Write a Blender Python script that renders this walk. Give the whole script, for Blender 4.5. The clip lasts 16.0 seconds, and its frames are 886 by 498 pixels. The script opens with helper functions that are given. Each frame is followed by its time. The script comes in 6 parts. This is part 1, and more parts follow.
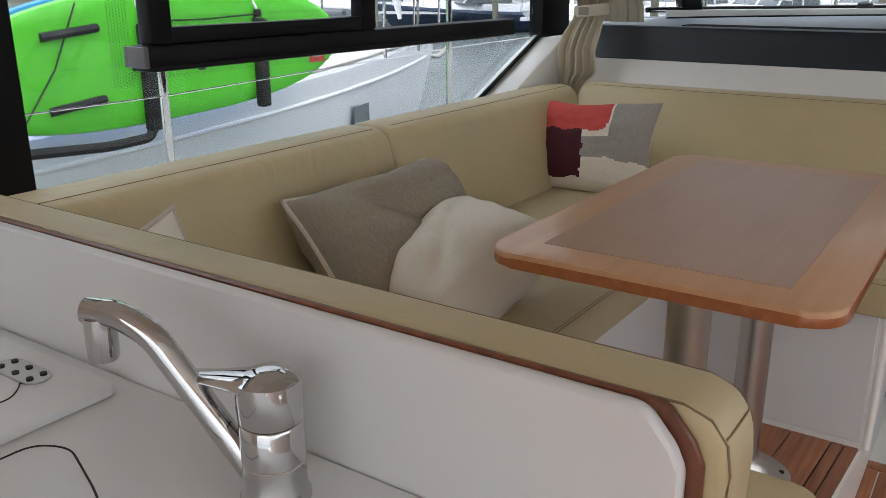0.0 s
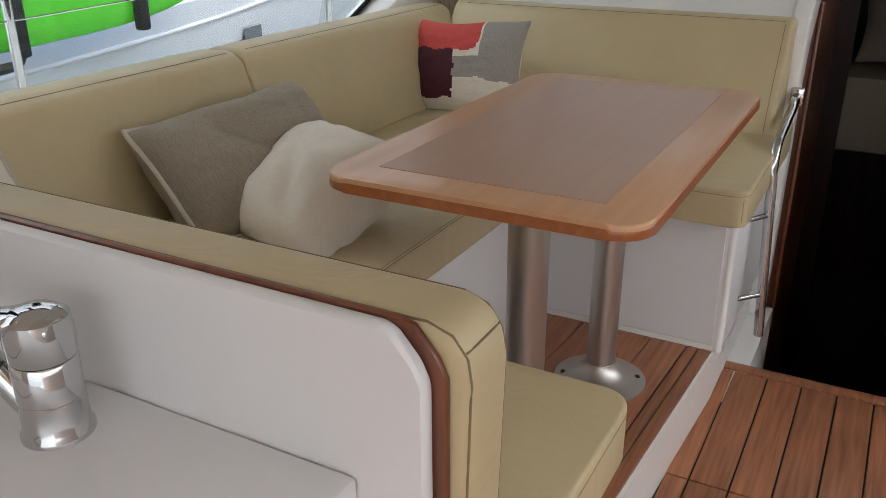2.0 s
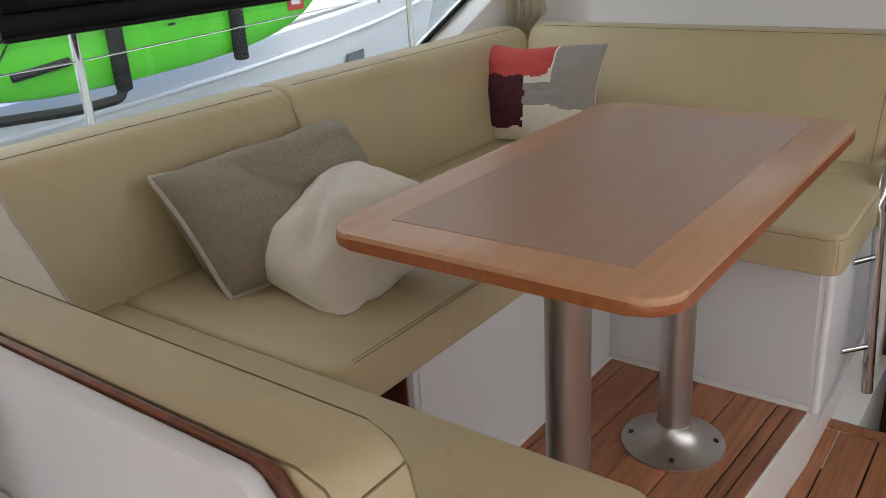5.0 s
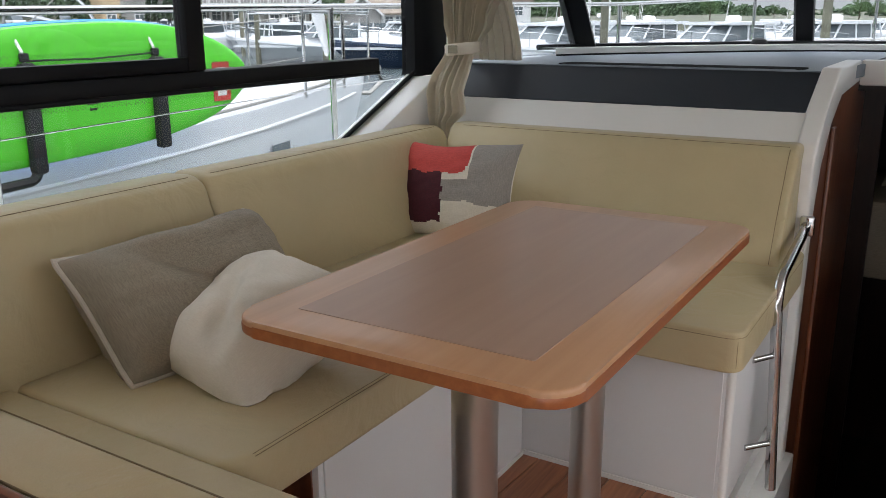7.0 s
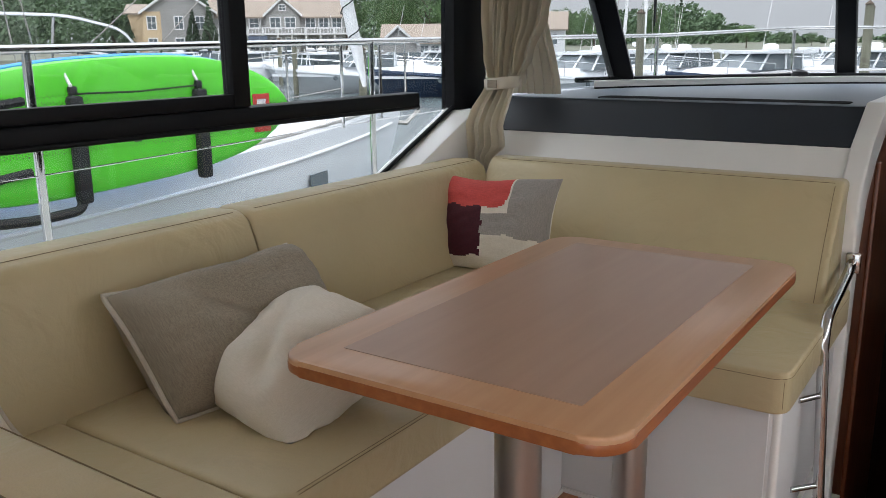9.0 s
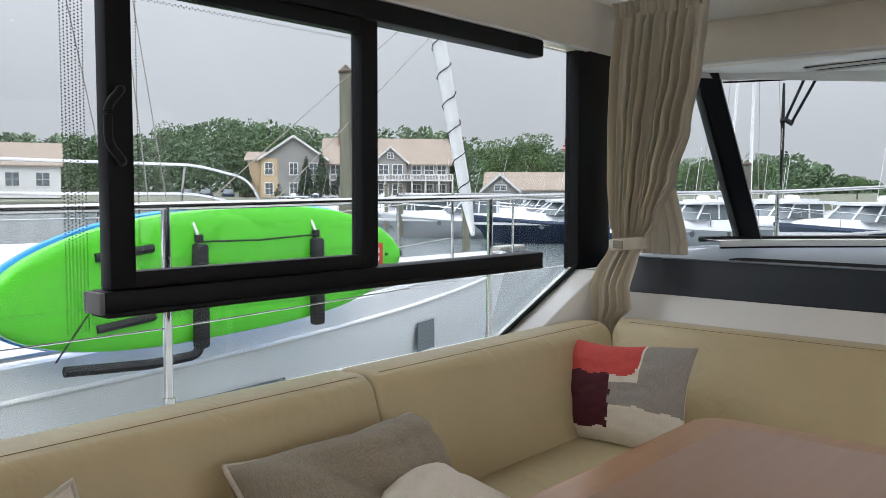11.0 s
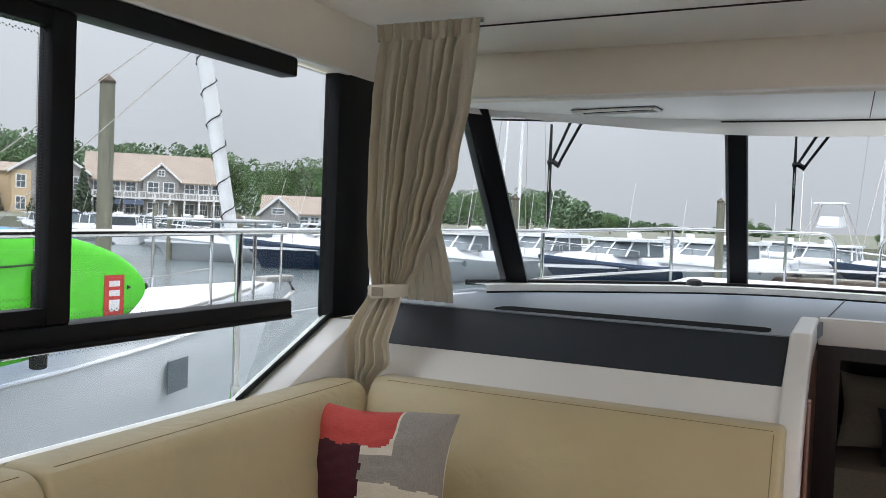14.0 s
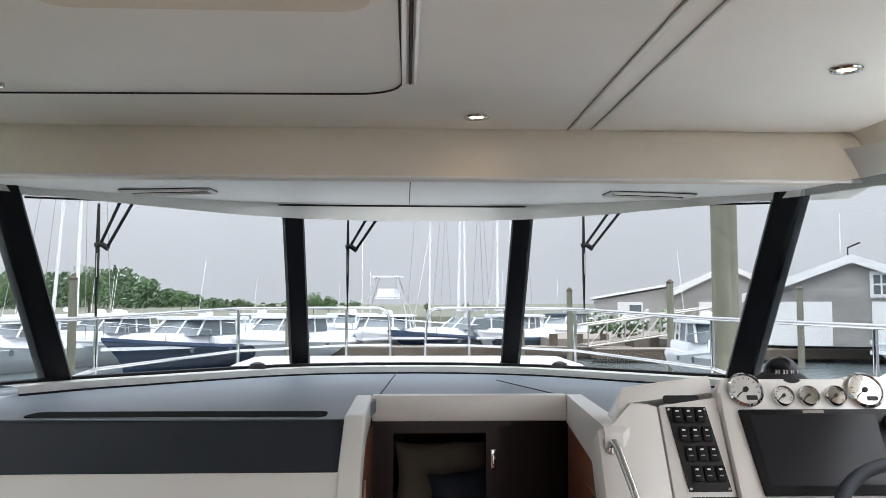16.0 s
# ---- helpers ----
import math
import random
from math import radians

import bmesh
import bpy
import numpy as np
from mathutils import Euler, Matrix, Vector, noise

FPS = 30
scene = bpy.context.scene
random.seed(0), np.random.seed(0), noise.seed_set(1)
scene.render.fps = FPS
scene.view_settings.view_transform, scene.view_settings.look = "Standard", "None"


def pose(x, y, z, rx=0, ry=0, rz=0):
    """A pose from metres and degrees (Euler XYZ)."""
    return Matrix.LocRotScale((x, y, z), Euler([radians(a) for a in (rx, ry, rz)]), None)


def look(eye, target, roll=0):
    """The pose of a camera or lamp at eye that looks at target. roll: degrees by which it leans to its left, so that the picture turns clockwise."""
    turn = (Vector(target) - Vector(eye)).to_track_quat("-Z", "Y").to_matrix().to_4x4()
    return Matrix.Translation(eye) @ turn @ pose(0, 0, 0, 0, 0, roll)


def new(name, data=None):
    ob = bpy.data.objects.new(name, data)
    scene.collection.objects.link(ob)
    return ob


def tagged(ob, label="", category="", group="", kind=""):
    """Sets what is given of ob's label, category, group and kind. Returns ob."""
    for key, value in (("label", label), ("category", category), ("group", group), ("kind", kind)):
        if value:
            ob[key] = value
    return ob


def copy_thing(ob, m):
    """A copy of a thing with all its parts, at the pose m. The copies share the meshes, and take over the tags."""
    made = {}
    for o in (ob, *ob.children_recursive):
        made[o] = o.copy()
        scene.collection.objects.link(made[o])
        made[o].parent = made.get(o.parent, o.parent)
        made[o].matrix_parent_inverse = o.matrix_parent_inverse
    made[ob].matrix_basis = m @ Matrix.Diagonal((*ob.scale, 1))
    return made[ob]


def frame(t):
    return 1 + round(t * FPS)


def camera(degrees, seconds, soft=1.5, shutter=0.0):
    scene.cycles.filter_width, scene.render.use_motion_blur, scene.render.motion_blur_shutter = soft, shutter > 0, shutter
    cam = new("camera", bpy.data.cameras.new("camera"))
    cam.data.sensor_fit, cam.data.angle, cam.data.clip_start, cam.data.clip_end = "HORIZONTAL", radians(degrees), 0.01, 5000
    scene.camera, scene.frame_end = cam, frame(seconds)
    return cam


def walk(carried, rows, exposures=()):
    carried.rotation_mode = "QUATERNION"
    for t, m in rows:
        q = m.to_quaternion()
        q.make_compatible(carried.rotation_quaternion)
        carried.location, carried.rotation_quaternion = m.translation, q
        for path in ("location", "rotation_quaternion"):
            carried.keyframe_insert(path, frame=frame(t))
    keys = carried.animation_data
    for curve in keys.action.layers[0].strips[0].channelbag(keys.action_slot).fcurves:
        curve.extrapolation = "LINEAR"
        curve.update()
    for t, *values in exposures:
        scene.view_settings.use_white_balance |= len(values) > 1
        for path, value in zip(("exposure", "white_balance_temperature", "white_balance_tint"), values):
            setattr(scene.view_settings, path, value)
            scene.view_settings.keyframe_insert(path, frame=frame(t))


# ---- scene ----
from mathutils.bvhtree import BVHTree
cam = camera(55.5, 16.0, soft=0.85)
PATH = [
    (0, (0.868, 0.311, 1.282), (-0.208, 1.884, 0.675), -0.2),
    (0.5, (0.929, 0.396, 1.277), (-0.048, 2.048, 0.713), 1.3),
    (1, (0.97, 0.421, 1.27), (-0.044, 2.042, 0.685), 1.8),
    (1.5, (0.984, 0.402, 1.284), (-0.017, 1.989, 0.593), -0.6),
    (2, (0.979, 0.372, 1.286), (0.098, 1.989, 0.506), -0.3),
    (2.5, (0.979, 0.419, 1.277), (0.068, 2.004, 0.466), -1.1),
    (3, (1.016, 0.515, 1.275), (-0.009, 2.049, 0.502), -0.9),
    (3.2, (1.02, 0.54, 1.276), (-0.036, 2.053, 0.506), -0.8),
    (5.3, (1.03, 0.581, 1.288), (-0.103, 2.057, 0.556), -3.6),
    (5.5, (1.035, 0.581, 1.288), (-0.093, 2.082, 0.599), -3.5),
    (6, (1.055, 0.584, 1.289), (-0.04, 2.142, 0.677), -1.7),
    (6.5, (1.056, 0.588, 1.289), (0.014, 2.199, 0.723), -0.8),
    (7, (1.052, 0.584, 1.287), (0.035, 2.222, 0.755), -0.4),
    (7.5, (1.049, 0.578, 1.289), (0.029, 2.218, 0.77), -0.1),
    (8, (1.047, 0.576, 1.288), (0.028, 2.214, 0.762), -0.1),
    (8.5, (1.043, 0.579, 1.288), (0.027, 2.214, 0.745), -0.1),
    (9, (1.038, 0.576, 1.306), (-0.054, 2.185, 0.837), -0.6),
    (9.5, (1.042, 0.558, 1.339), (-0.16, 2.121, 1.004), -0.1),
    (10, (1.036, 0.572, 1.357), (-0.235, 2.098, 1.117), 0.0),
    (10.2, (1.038, 0.583, 1.351), (-0.301, 2.054, 1.141), -0.9),
    (12.3, (0.705, 0.672, 1.344), (-0.495, 2.272, 1.305), 1.2),
    (12.5, (0.73, 0.737, 1.37), (-0.468, 2.338, 1.331), 1.1),
    (13, (0.777, 0.792, 1.361), (-0.368, 2.432, 1.348), 1.5),
    (13.5, (0.828, 0.84, 1.363), (-0.268, 2.513, 1.354), 0.8),
    (14, (0.813, 0.909, 1.386), (-0.058, 2.708, 1.323), 2.2),
    (14.5, (0.768, 0.945, 1.395), (0.144, 2.845, 1.414), 1.8),
    (15, (0.769, 0.975, 1.401), (0.369, 2.933, 1.474), 2.1),
    (15.5, (0.807, 1.002, 1.413), (0.675, 2.995, 1.521), 0.9),
    (16, (0.84, 1.014, 1.418), (0.928, 3.008, 1.556), 0.1),
]
walk(cam, [(t, look(eye, target, roll)) for t, eye, target, roll in PATH],
     [(0, -0.04), (1.2, 0.02), (2.5, 0.22), (3.2, 0.2), (5.5, 0.1), (8.5, 0.03), (10.2, 0.05), (12.3, 0.05), (14, 0.12), (16, 0.24)])

# ---------------------------------------------------------------- light
def make_world():
    w = bpy.data.worlds.new("sky"); scene.world = w; w.use_nodes = True
    nt = w.node_tree; nt.nodes.clear()
    out = nt.nodes.new("ShaderNodeOutputWorld"); bg = nt.nodes.new("ShaderNodeBackground")
    sky = nt.nodes.new("ShaderNodeTexSky"); sky.sky_type = "NISHITA"; sky.sun_disc = False
    sky.sun_elevation = radians(55); sky.sun_rotation = radians(155); sky.dust_density = 6.0; sky.air_density = 1.0
    hs = nt.nodes.new("ShaderNodeHueSaturation"); hs.inputs["Saturation"].default_value = 0.16
    mix = nt.nodes.new("ShaderNodeMixRGB"); mix.inputs[0].default_value = 0.88
    # overcast cloud layer: brighter overhead than at the horizon
    tc = nt.nodes.new("ShaderNodeTexCoord"); sep = nt.nodes.new("ShaderNodeSeparateXYZ"); nt.links.new(tc.outputs["Generated"], sep.inputs[0])
    up = nt.nodes.new("ShaderNodeMath"); up.operation = "MULTIPLY_ADD"; up.inputs[1].default_value = 4.3; up.inputs[2].default_value = 0.76; up.use_clamp = False
    mx0 = nt.nodes.new("ShaderNodeMath"); mx0.operation = "MAXIMUM"; mx0.inputs[1].default_value = 0.0; nt.links.new(sep.outputs[2], mx0.inputs[0]); sq = nt.nodes.new("ShaderNodeMath"); sq.operation = "POWER"; sq.inputs[1].default_value = 2.0; nt.links.new(mx0.outputs[0], sq.inputs[0]); nt.links.new(sq.outputs[0], up.inputs[0])
    cl = nt.nodes.new("ShaderNodeTexNoise"); cl.inputs["Scale"].default_value = 3.0; cl.inputs["Detail"].default_value = 5; nt.links.new(tc.outputs["Generated"], cl.inputs["Vector"])
    cr = nt.nodes.new("ShaderNodeMapRange"); cr.inputs[3].default_value = 0.86; cr.inputs[4].default_value = 1.14; nt.links.new(cl.outputs[0], cr.inputs[0])
    m2 = nt.nodes.new("ShaderNodeMath"); m2.operation = "MULTIPLY"; nt.links.new(up.outputs[0], m2.inputs[0]); nt.links.new(cr.outputs[0], m2.inputs[1])
    sc = nt.nodes.new("ShaderNodeVectorMath"); sc.operation = "SCALE"; sc.inputs[0].default_value = (6.9, 7.05, 7.45); nt.links.new(m2.outputs[0], sc.inputs["Scale"])
    nt.links.new(sky.outputs[0], hs.inputs["Color"]); nt.links.new(hs.outputs[0], mix.inputs[1]); nt.links.new(sc.outputs[0], mix.inputs[2])
    nt.links.new(mix.outputs[0], bg.inputs[0]); bg.inputs[1].default_value = 0.283
    nt.links.new(bg.outputs[0], out.inputs[0])
    s = bpy.data.lights.new("sun", "SUN"); s.energy = 1.5; s.angle = radians(25); s.color = (1, 0.96, 0.9)
    o = new("sun", s); o.matrix_world = look((0, 0, 20), (-0.35 * 20, 0.75 * 20, 20 - 20 * 1.2))
make_world()

# ---------------------------------------------------------------- materials
def mat(name, col, rough=0.5, metal=0.0, var=0.08, scale=8.0, bump=0.0, bscale=60.0, coat=0.0, spec=0.5, stretch=(1, 1, 1), rand=0.0, crease=0.0):
    m = bpy.data.materials.new(name); m.use_nodes = True
    nt = m.node_tree; b = nt.nodes["Principled BSDF"]
    b.inputs["Roughness"].default_value = rough; b.inputs["Metallic"].default_value = metal
    b.inputs["Coat Weight"].default_value = coat; b.inputs["Coat Roughness"].default_value = 0.08
    b.inputs["Specular IOR Level"].default_value = spec
    L = nt.links.new
    co = nt.nodes.new("ShaderNodeTexCoord"); mp = nt.nodes.new("ShaderNodeMapping")
    mp.inputs["Scale"].default_value = stretch
    geo = nt.nodes.new("ShaderNodeNewGeometry")
    L(geo.outputs["Position"], mp.inputs[0])
    n1 = nt.nodes.new("ShaderNodeTexNoise"); n1.inputs["Scale"].default_value = scale; n1.inputs["Detail"].default_value = 6
    n2 = nt.nodes.new("ShaderNodeTexNoise"); n2.inputs["Scale"].default_value = scale * 0.17; n2.inputs["Detail"].default_value = 2
    L(mp.outputs[0], n1.inputs["Vector"]); L(mp.outputs[0], n2.inputs["Vector"])
    add = nt.nodes.new("ShaderNodeMath"); add.operation = "ADD"; L(n1.outputs[0], add.inputs[0]); L(n2.outputs[0], add.inputs[1])
    last = add.outputs[0]
    if rand:
        oi = nt.nodes.new("ShaderNodeObjectInfo"); ml = nt.nodes.new("ShaderNodeMath"); ml.operation = "MULTIPLY_ADD"
        ml.inputs[1].default_value = rand; L(oi.outputs["Random"], ml.inputs[0]); L(last, ml.inputs[2]); last = ml.outputs[0]
    rp = nt.nodes.new("ShaderNodeMapRange"); rp.inputs[1].default_value = 0.55; rp.inputs[2].default_value = 1.45 + rand
    rp.inputs[3].default_value = 1 - var; rp.inputs[4].default_value = 1 + var; L(last, rp.inputs[0])
    mx = nt.nodes.new("ShaderNodeVectorMath"); mx.operation = "SCALE"; mx.inputs[0].default_value = col
    L(rp.outputs[0], mx.inputs["Scale"]); L(mx.outputs[0], b.inputs["Base Color"])
    rr = nt.nodes.new("ShaderNodeMapRange"); rr.inputs[3].default_value = max(0.02, rough * 0.85); rr.inputs[4].default_value = min(1, rough * 1.15)
    L(n2.outputs[0], rr.inputs[0]); L(rr.outputs[0], b.inputs["Roughness"])
    if bump:
        n3 = nt.nodes.new("ShaderNodeTexNoise"); n3.inputs["Scale"].default_value = bscale; n3.inputs["Detail"].default_value = 4
        L(mp.outputs[0], n3.inputs["Vector"])
        bp = nt.nodes.new("ShaderNodeBump"); bp.inputs["Strength"].default_value = bump; bp.inputs["Distance"].default_value = 0.004
        L(n3.outputs[0], bp.inputs["Height"]); L(bp.outputs[0], b.inputs["Normal"])
        if crease:   # soft creases in upholstery
            n4 = nt.nodes.new("ShaderNodeTexNoise"); n4.inputs["Scale"].default_value = 9.0; n4.inputs["Detail"].default_value = 3; n4.inputs["Distortion"].default_value = 1.2
            L(mp.outputs[0], n4.inputs["Vector"]); b4 = nt.nodes.new("ShaderNodeBump"); b4.inputs["Strength"].default_value = crease; b4.inputs["Distance"].default_value = 0.03
            L(n4.outputs[0], b4.inputs["Height"]); L(b4.outputs[0], bp.inputs["Normal"])
    return m

def weave(name, col, col2, size=900.0, rough=0.85):
    m = mat(name, col, rough, var=0.12, scale=30)
    nt = m.node_tree; b = nt.nodes["Principled BSDF"]; L = nt.links.new
    geo = nt.nodes.new("ShaderNodeTexCoord")
    mp = nt.nodes.new("ShaderNodeMapping"); mp.inputs["Scale"].default_value = (60, 700, 700); L(geo.outputs["Object"], mp.inputs[0])
    mp2 = nt.nodes.new("ShaderNodeMapping"); mp2.inputs["Scale"].default_value = (800, 60, 800); L(geo.outputs["Object"], mp2.inputs[0])
    a = nt.nodes.new("ShaderNodeTexNoise"); c = nt.nodes.new("ShaderNodeTexNoise")
    for n, q in ((a, mp), (c, mp2)):
        n.inputs["Scale"].default_value = 1.0; n.inputs["Detail"].default_value = 2; L(q.outputs[0], n.inputs["Vector"])
    ad = nt.nodes.new("ShaderNodeMath"); ad.operation = "ADD"; L(a.outputs[0], ad.inputs[0]); L(c.outputs[0], ad.inputs[1])
    rp = nt.nodes.new("ShaderNodeMapRange"); rp.inputs[1].default_value = 0.75; rp.inputs[2].default_value = 1.25; L(ad.outputs[0], rp.inputs[0])
    mx = nt.nodes.new("ShaderNodeMixRGB"); mx.inputs[1].default_value = (*col, 1); mx.inputs[2].default_value = (*col2, 1)
    L(rp.outputs[0], mx.inputs[0]); L(mx.outputs[0], b.inputs["Base Color"])
    bp = nt.nodes.new("ShaderNodeBump"); bp.inputs["Strength"].default_value = 0.16; bp.inputs["Distance"].default_value = 0.002
    L(ad.outputs[0], bp.inputs["Height"]); L(bp.outputs[0], b.inputs["Normal"])
    return m

def wood(name, col, dark, rough=0.4, axis=1, coat=0.0, fine=1.0, rand=0.5):
    m = bpy.data.materials.new(name); m.use_nodes = True
    nt = m.node_tree; b = nt.nodes["Principled BSDF"]; L = nt.links.new
    b.inputs["Roughness"].default_value = rough; b.inputs["Coat Weight"].default_value = coat; b.inputs["Coat Roughness"].default_value = 0.12
    geo = nt.nodes.new("ShaderNodeNewGeometry"); mp = nt.nodes.new("ShaderNodeMapping")
    sc = [90 * fine, 90 * fine, 90 * fine]; sc[axis] = 5 * fine; mp.inputs["Scale"].default_value = sc
    oi = nt.nodes.new("ShaderNodeObjectInfo"); cb = nt.nodes.new("ShaderNodeVectorMath"); cb.operation = "MULTIPLY_ADD"
    cb.inputs[1].default_value = (7, 7, 7); L(oi.outputs["Random"], cb.inputs[0]); L(geo.outputs["Position"], cb.inputs[2])
    L(cb.outputs[0], mp.inputs[0])
    n1 = nt.nodes.new("ShaderNodeTexNoise"); n1.inputs["Scale"].default_value = 1; n1.inputs["Detail"].default_value = 5; n1.inputs["Distortion"].default_value = 0.4
    L(mp.outputs[0], n1.inputs["Vector"])
    n2 = nt.nodes.new("ShaderNodeTexNoise"); n2.inputs["Scale"].default_value = 3; L(cb.outputs[0], n2.inputs["Vector"])
    ad = nt.nodes.new("ShaderNodeMath"); ad.operation = "MULTIPLY_ADD"; ad.inputs[1].default_value = 0.6; L(n2.outputs[0], ad.inputs[0]); L(n1.outputs[0], ad.inputs[2])
    rp = nt.nodes.new("ShaderNodeMapRange"); rp.inputs[1].default_value = 0.55; rp.inputs[2].default_value = 1.05; L(ad.outputs[0], rp.inputs[0])
    mx = nt.nodes.new("ShaderNodeMixRGB"); mx.inputs[1].default_value = (*col, 1); mx.inputs[2].default_value = (*dark, 1); L(rp.outputs[0], mx.inputs[0])
    hs = nt.nodes.new("ShaderNodeHueSaturation"); v = nt.nodes.new("ShaderNodeMapRange"); v.inputs[3].default_value = 1 - rand * 0.3; v.inputs[4].default_value = 1 + rand * 0.3
    L(oi.outputs["Random"], v.inputs[0]); L(v.outputs[0], hs.inputs["Value"]); L(mx.outputs[0], hs.inputs["Color"]); L(hs.outputs[0], b.inputs["Base Color"])
    bp = nt.nodes.new("ShaderNodeBump"); bp.inputs["Strength"].default_value = 0.12; bp.inputs["Distance"].default_value = 0.002
    L(n1.outputs[0], bp.inputs["Height"]); L(bp.outputs[0], b.inputs["Normal"])
    return m

def glass(name, tint):
    m = bpy.data.materials.new(name); m.use_nodes = True
    nt = m.node_tree; nt.nodes.clear(); L = nt.links.new
    out = nt.nodes.new("ShaderNodeOutputMaterial"); tr = nt.nodes.new("ShaderNodeBsdfTransparent"); gl = nt.nodes.new("ShaderNodeBsdfGlossy")
    tr.inputs[0].default_value = (*tint, 1); gl.inputs["Roughness"].default_value = 0.01
    lw = nt.nodes.new("ShaderNodeLayerWeight"); lw.inputs[0].default_value = 0.5
    pw = nt.nodes.new("ShaderNodeMath"); pw.operation = "POWER"; pw.inputs[1].default_value = 5.0; L(lw.outputs["Facing"], pw.inputs[0])
    fr = nt.nodes.new("ShaderNodeMath"); fr.operation = "MULTIPLY_ADD"; fr.inputs[1].default_value = 0.5; fr.inputs[2].default_value = 0.022; L(pw.outputs[0], fr.inputs[0])
    mx = nt.nodes.new("ShaderNodeMixShader"); L(fr.outputs[0], mx.inputs[0]); L(tr.outputs[0], mx.inputs[1]); L(gl.outputs[0], mx.inputs[2]); L(mx.outputs[0], out.inputs[0])
    return m

def emit(name, col, power):
    m = bpy.data.materials.new(name); m.use_nodes = True
    b = m.node_tree.nodes["Principled BSDF"]; b.inputs["Base Color"].default_value = (*col, 1)
    b.inputs["Emission Color"].default_value = (*col, 1); b.inputs["Emission Strength"].default_value = power
    return m

GEL = mat("white_gelcoat", (0.78, 0.77, 0.74), 0.28, var=0.02, scale=3, coat=0.2)
WHITE = mat("white_laminate", (0.68, 0.68, 0.675), 0.32, var=0.025, scale=5)
CEIL = mat("ceiling_vinyl", (0.83, 0.815, 0.77), 0.5, var=0.03, scale=6, bump=0.05, bscale=400)
HEAD = mat("beige_headliner", (0.74, 0.68, 0.585), 0.7, var=0.04, scale=20, bump=0.1, bscale=500)
TAN = mat("tan_upholstery", (0.50, 0.415, 0.245), 0.42, var=0.06, scale=9, bump=0.12, bscale=420, crease=0.2)
PIPE = mat("dark_piping", (0.20, 0.15, 0.08), 0.7)
# flat black that paints the shade inside the dash slot and vents
SLOT = mat("slot_shade", (0.006, 0.006, 0.007), 0.95, spec=0.05)
BLACK = mat("black_window_frame", (0.005, 0.0055, 0.007), 0.5, spec=0.18, var=0.1, scale=20)
NAVY = mat("dark_soft_vinyl", (0.020, 0.025, 0.034), 0.62, spec=0.3, var=0.1, scale=12, bump=0.1, bscale=500)
DASH = mat("slate_dash_vinyl", (0.15, 0.18, 0.215), 0.5, var=0.06, scale=10, bump=0.1, bscale=500)
CHROME = mat("polished_steel", (0.57, 0.57, 0.57), 0.07, 1.0, var=0.02)
ALU = mat("brushed_aluminium", (0.50, 0.48, 0.45), 0.38, 1.0, var=0.05, scale=30, stretch=(1, 1, 0.1))
TEAK = wood("red_teak_planks", (0.38, 0.15, 0.068), (0.17, 0.06, 0.027), 0.42, 1, 0.1)
# border top: cherry paled, with its sheen put into the colour
TABLE_EDGE = wood("cherry_sheen_top", (0.60, 0.345, 0.19), (0.52, 0.285, 0.15), 0.36, 1, 0.2, 0.6, 0.0)
# side of the same solid wood: darker side grain, without the painted sheen
TABLE_SIDE = wood("cherry_side_grain", (0.40, 0.135, 0.045), (0.28, 0.085, 0.028), 0.32, 1, 0.25, 0.8, 0.0)
TABLE_MID = wood("brown_table_inlay", (0.44, 0.285, 0.205), (0.40, 0.255, 0.18), 0.42, 1, 0.06, 0.5, 0.0)
MAHOG = wood("mahogany_veneer", (0.23, 0.075, 0.03), (0.10, 0.03, 0.014), 0.35, 2, 0.3, 0.6, 0.2)
# mahogany darkened and dulled: the dim cabin's shade is in its colour
SHADEWOOD = wood("shaded_mahogany", (0.022, 0.010, 0.007), (0.010, 0.005, 0.004), 0.4, 2, 0.2, 0.6, 0.2)
SHADEWOOD.node_tree.nodes["Principled BSDF"].inputs["Specular IOR Level"].default_value = 0.15
SEAM = mat("grey_joint", (0.30, 0.29, 0.27), 0.6)
SCREEN = mat("matt_black_screen", (0.008, 0.009, 0.012), 0.22, spec=0.2)
CAULK = mat("black_caulking", (0.015, 0.012, 0.01), 0.7)
GLASS = glass("tinted_glass", (0.62, 0.635, 0.645))
CURT = weave("cream_curtain_cloth", (0.74, 0.70, 0.62), (0.62, 0.58, 0.50))
def sheer(m, col, share):
    """Thin cloth: part of the light passes through it."""
    nt = m.node_tree; out = next(n for n in nt.nodes if n.type == "OUTPUT_MATERIAL"); b = nt.nodes["Principled BSDF"]
    tl = nt.nodes.new("ShaderNodeBsdfTranslucent"); tl.inputs[0].default_value = (*col, 1); mx = nt.nodes.new("ShaderNodeMixShader"); mx.inputs[0].default_value = share
    nt.links.new(b.outputs[0], mx.inputs[1]); nt.links.new(tl.outputs[0], mx.inputs[2]); nt.links.new(mx.outputs[0], out.inputs[0])
sheer(CURT, (0.84, 0.78, 0.66), 0.5)
LINEN = weave("taupe_linen", (0.33, 0.285, 0.22), (0.21, 0.18, 0.135))
CORD = weave("pale_taupe_cord", (0.56, 0.51, 0.43), (0.46, 0.42, 0.35))
CREAM = weave("cream_cotton", (0.76, 0.71, 0.62), (0.66, 0.61, 0.52))
CORAL = weave("coral_red_cloth", (0.60, 0.075, 0.06), (0.45, 0.05, 0.045))
PLUM = weave("plum_cloth", (0.075, 0.008, 0.018), (0.045, 0.005, 0.012))
GREY = weave("grey_cloth", (0.36, 0.33, 0.30), (0.25, 0.23, 0.21))
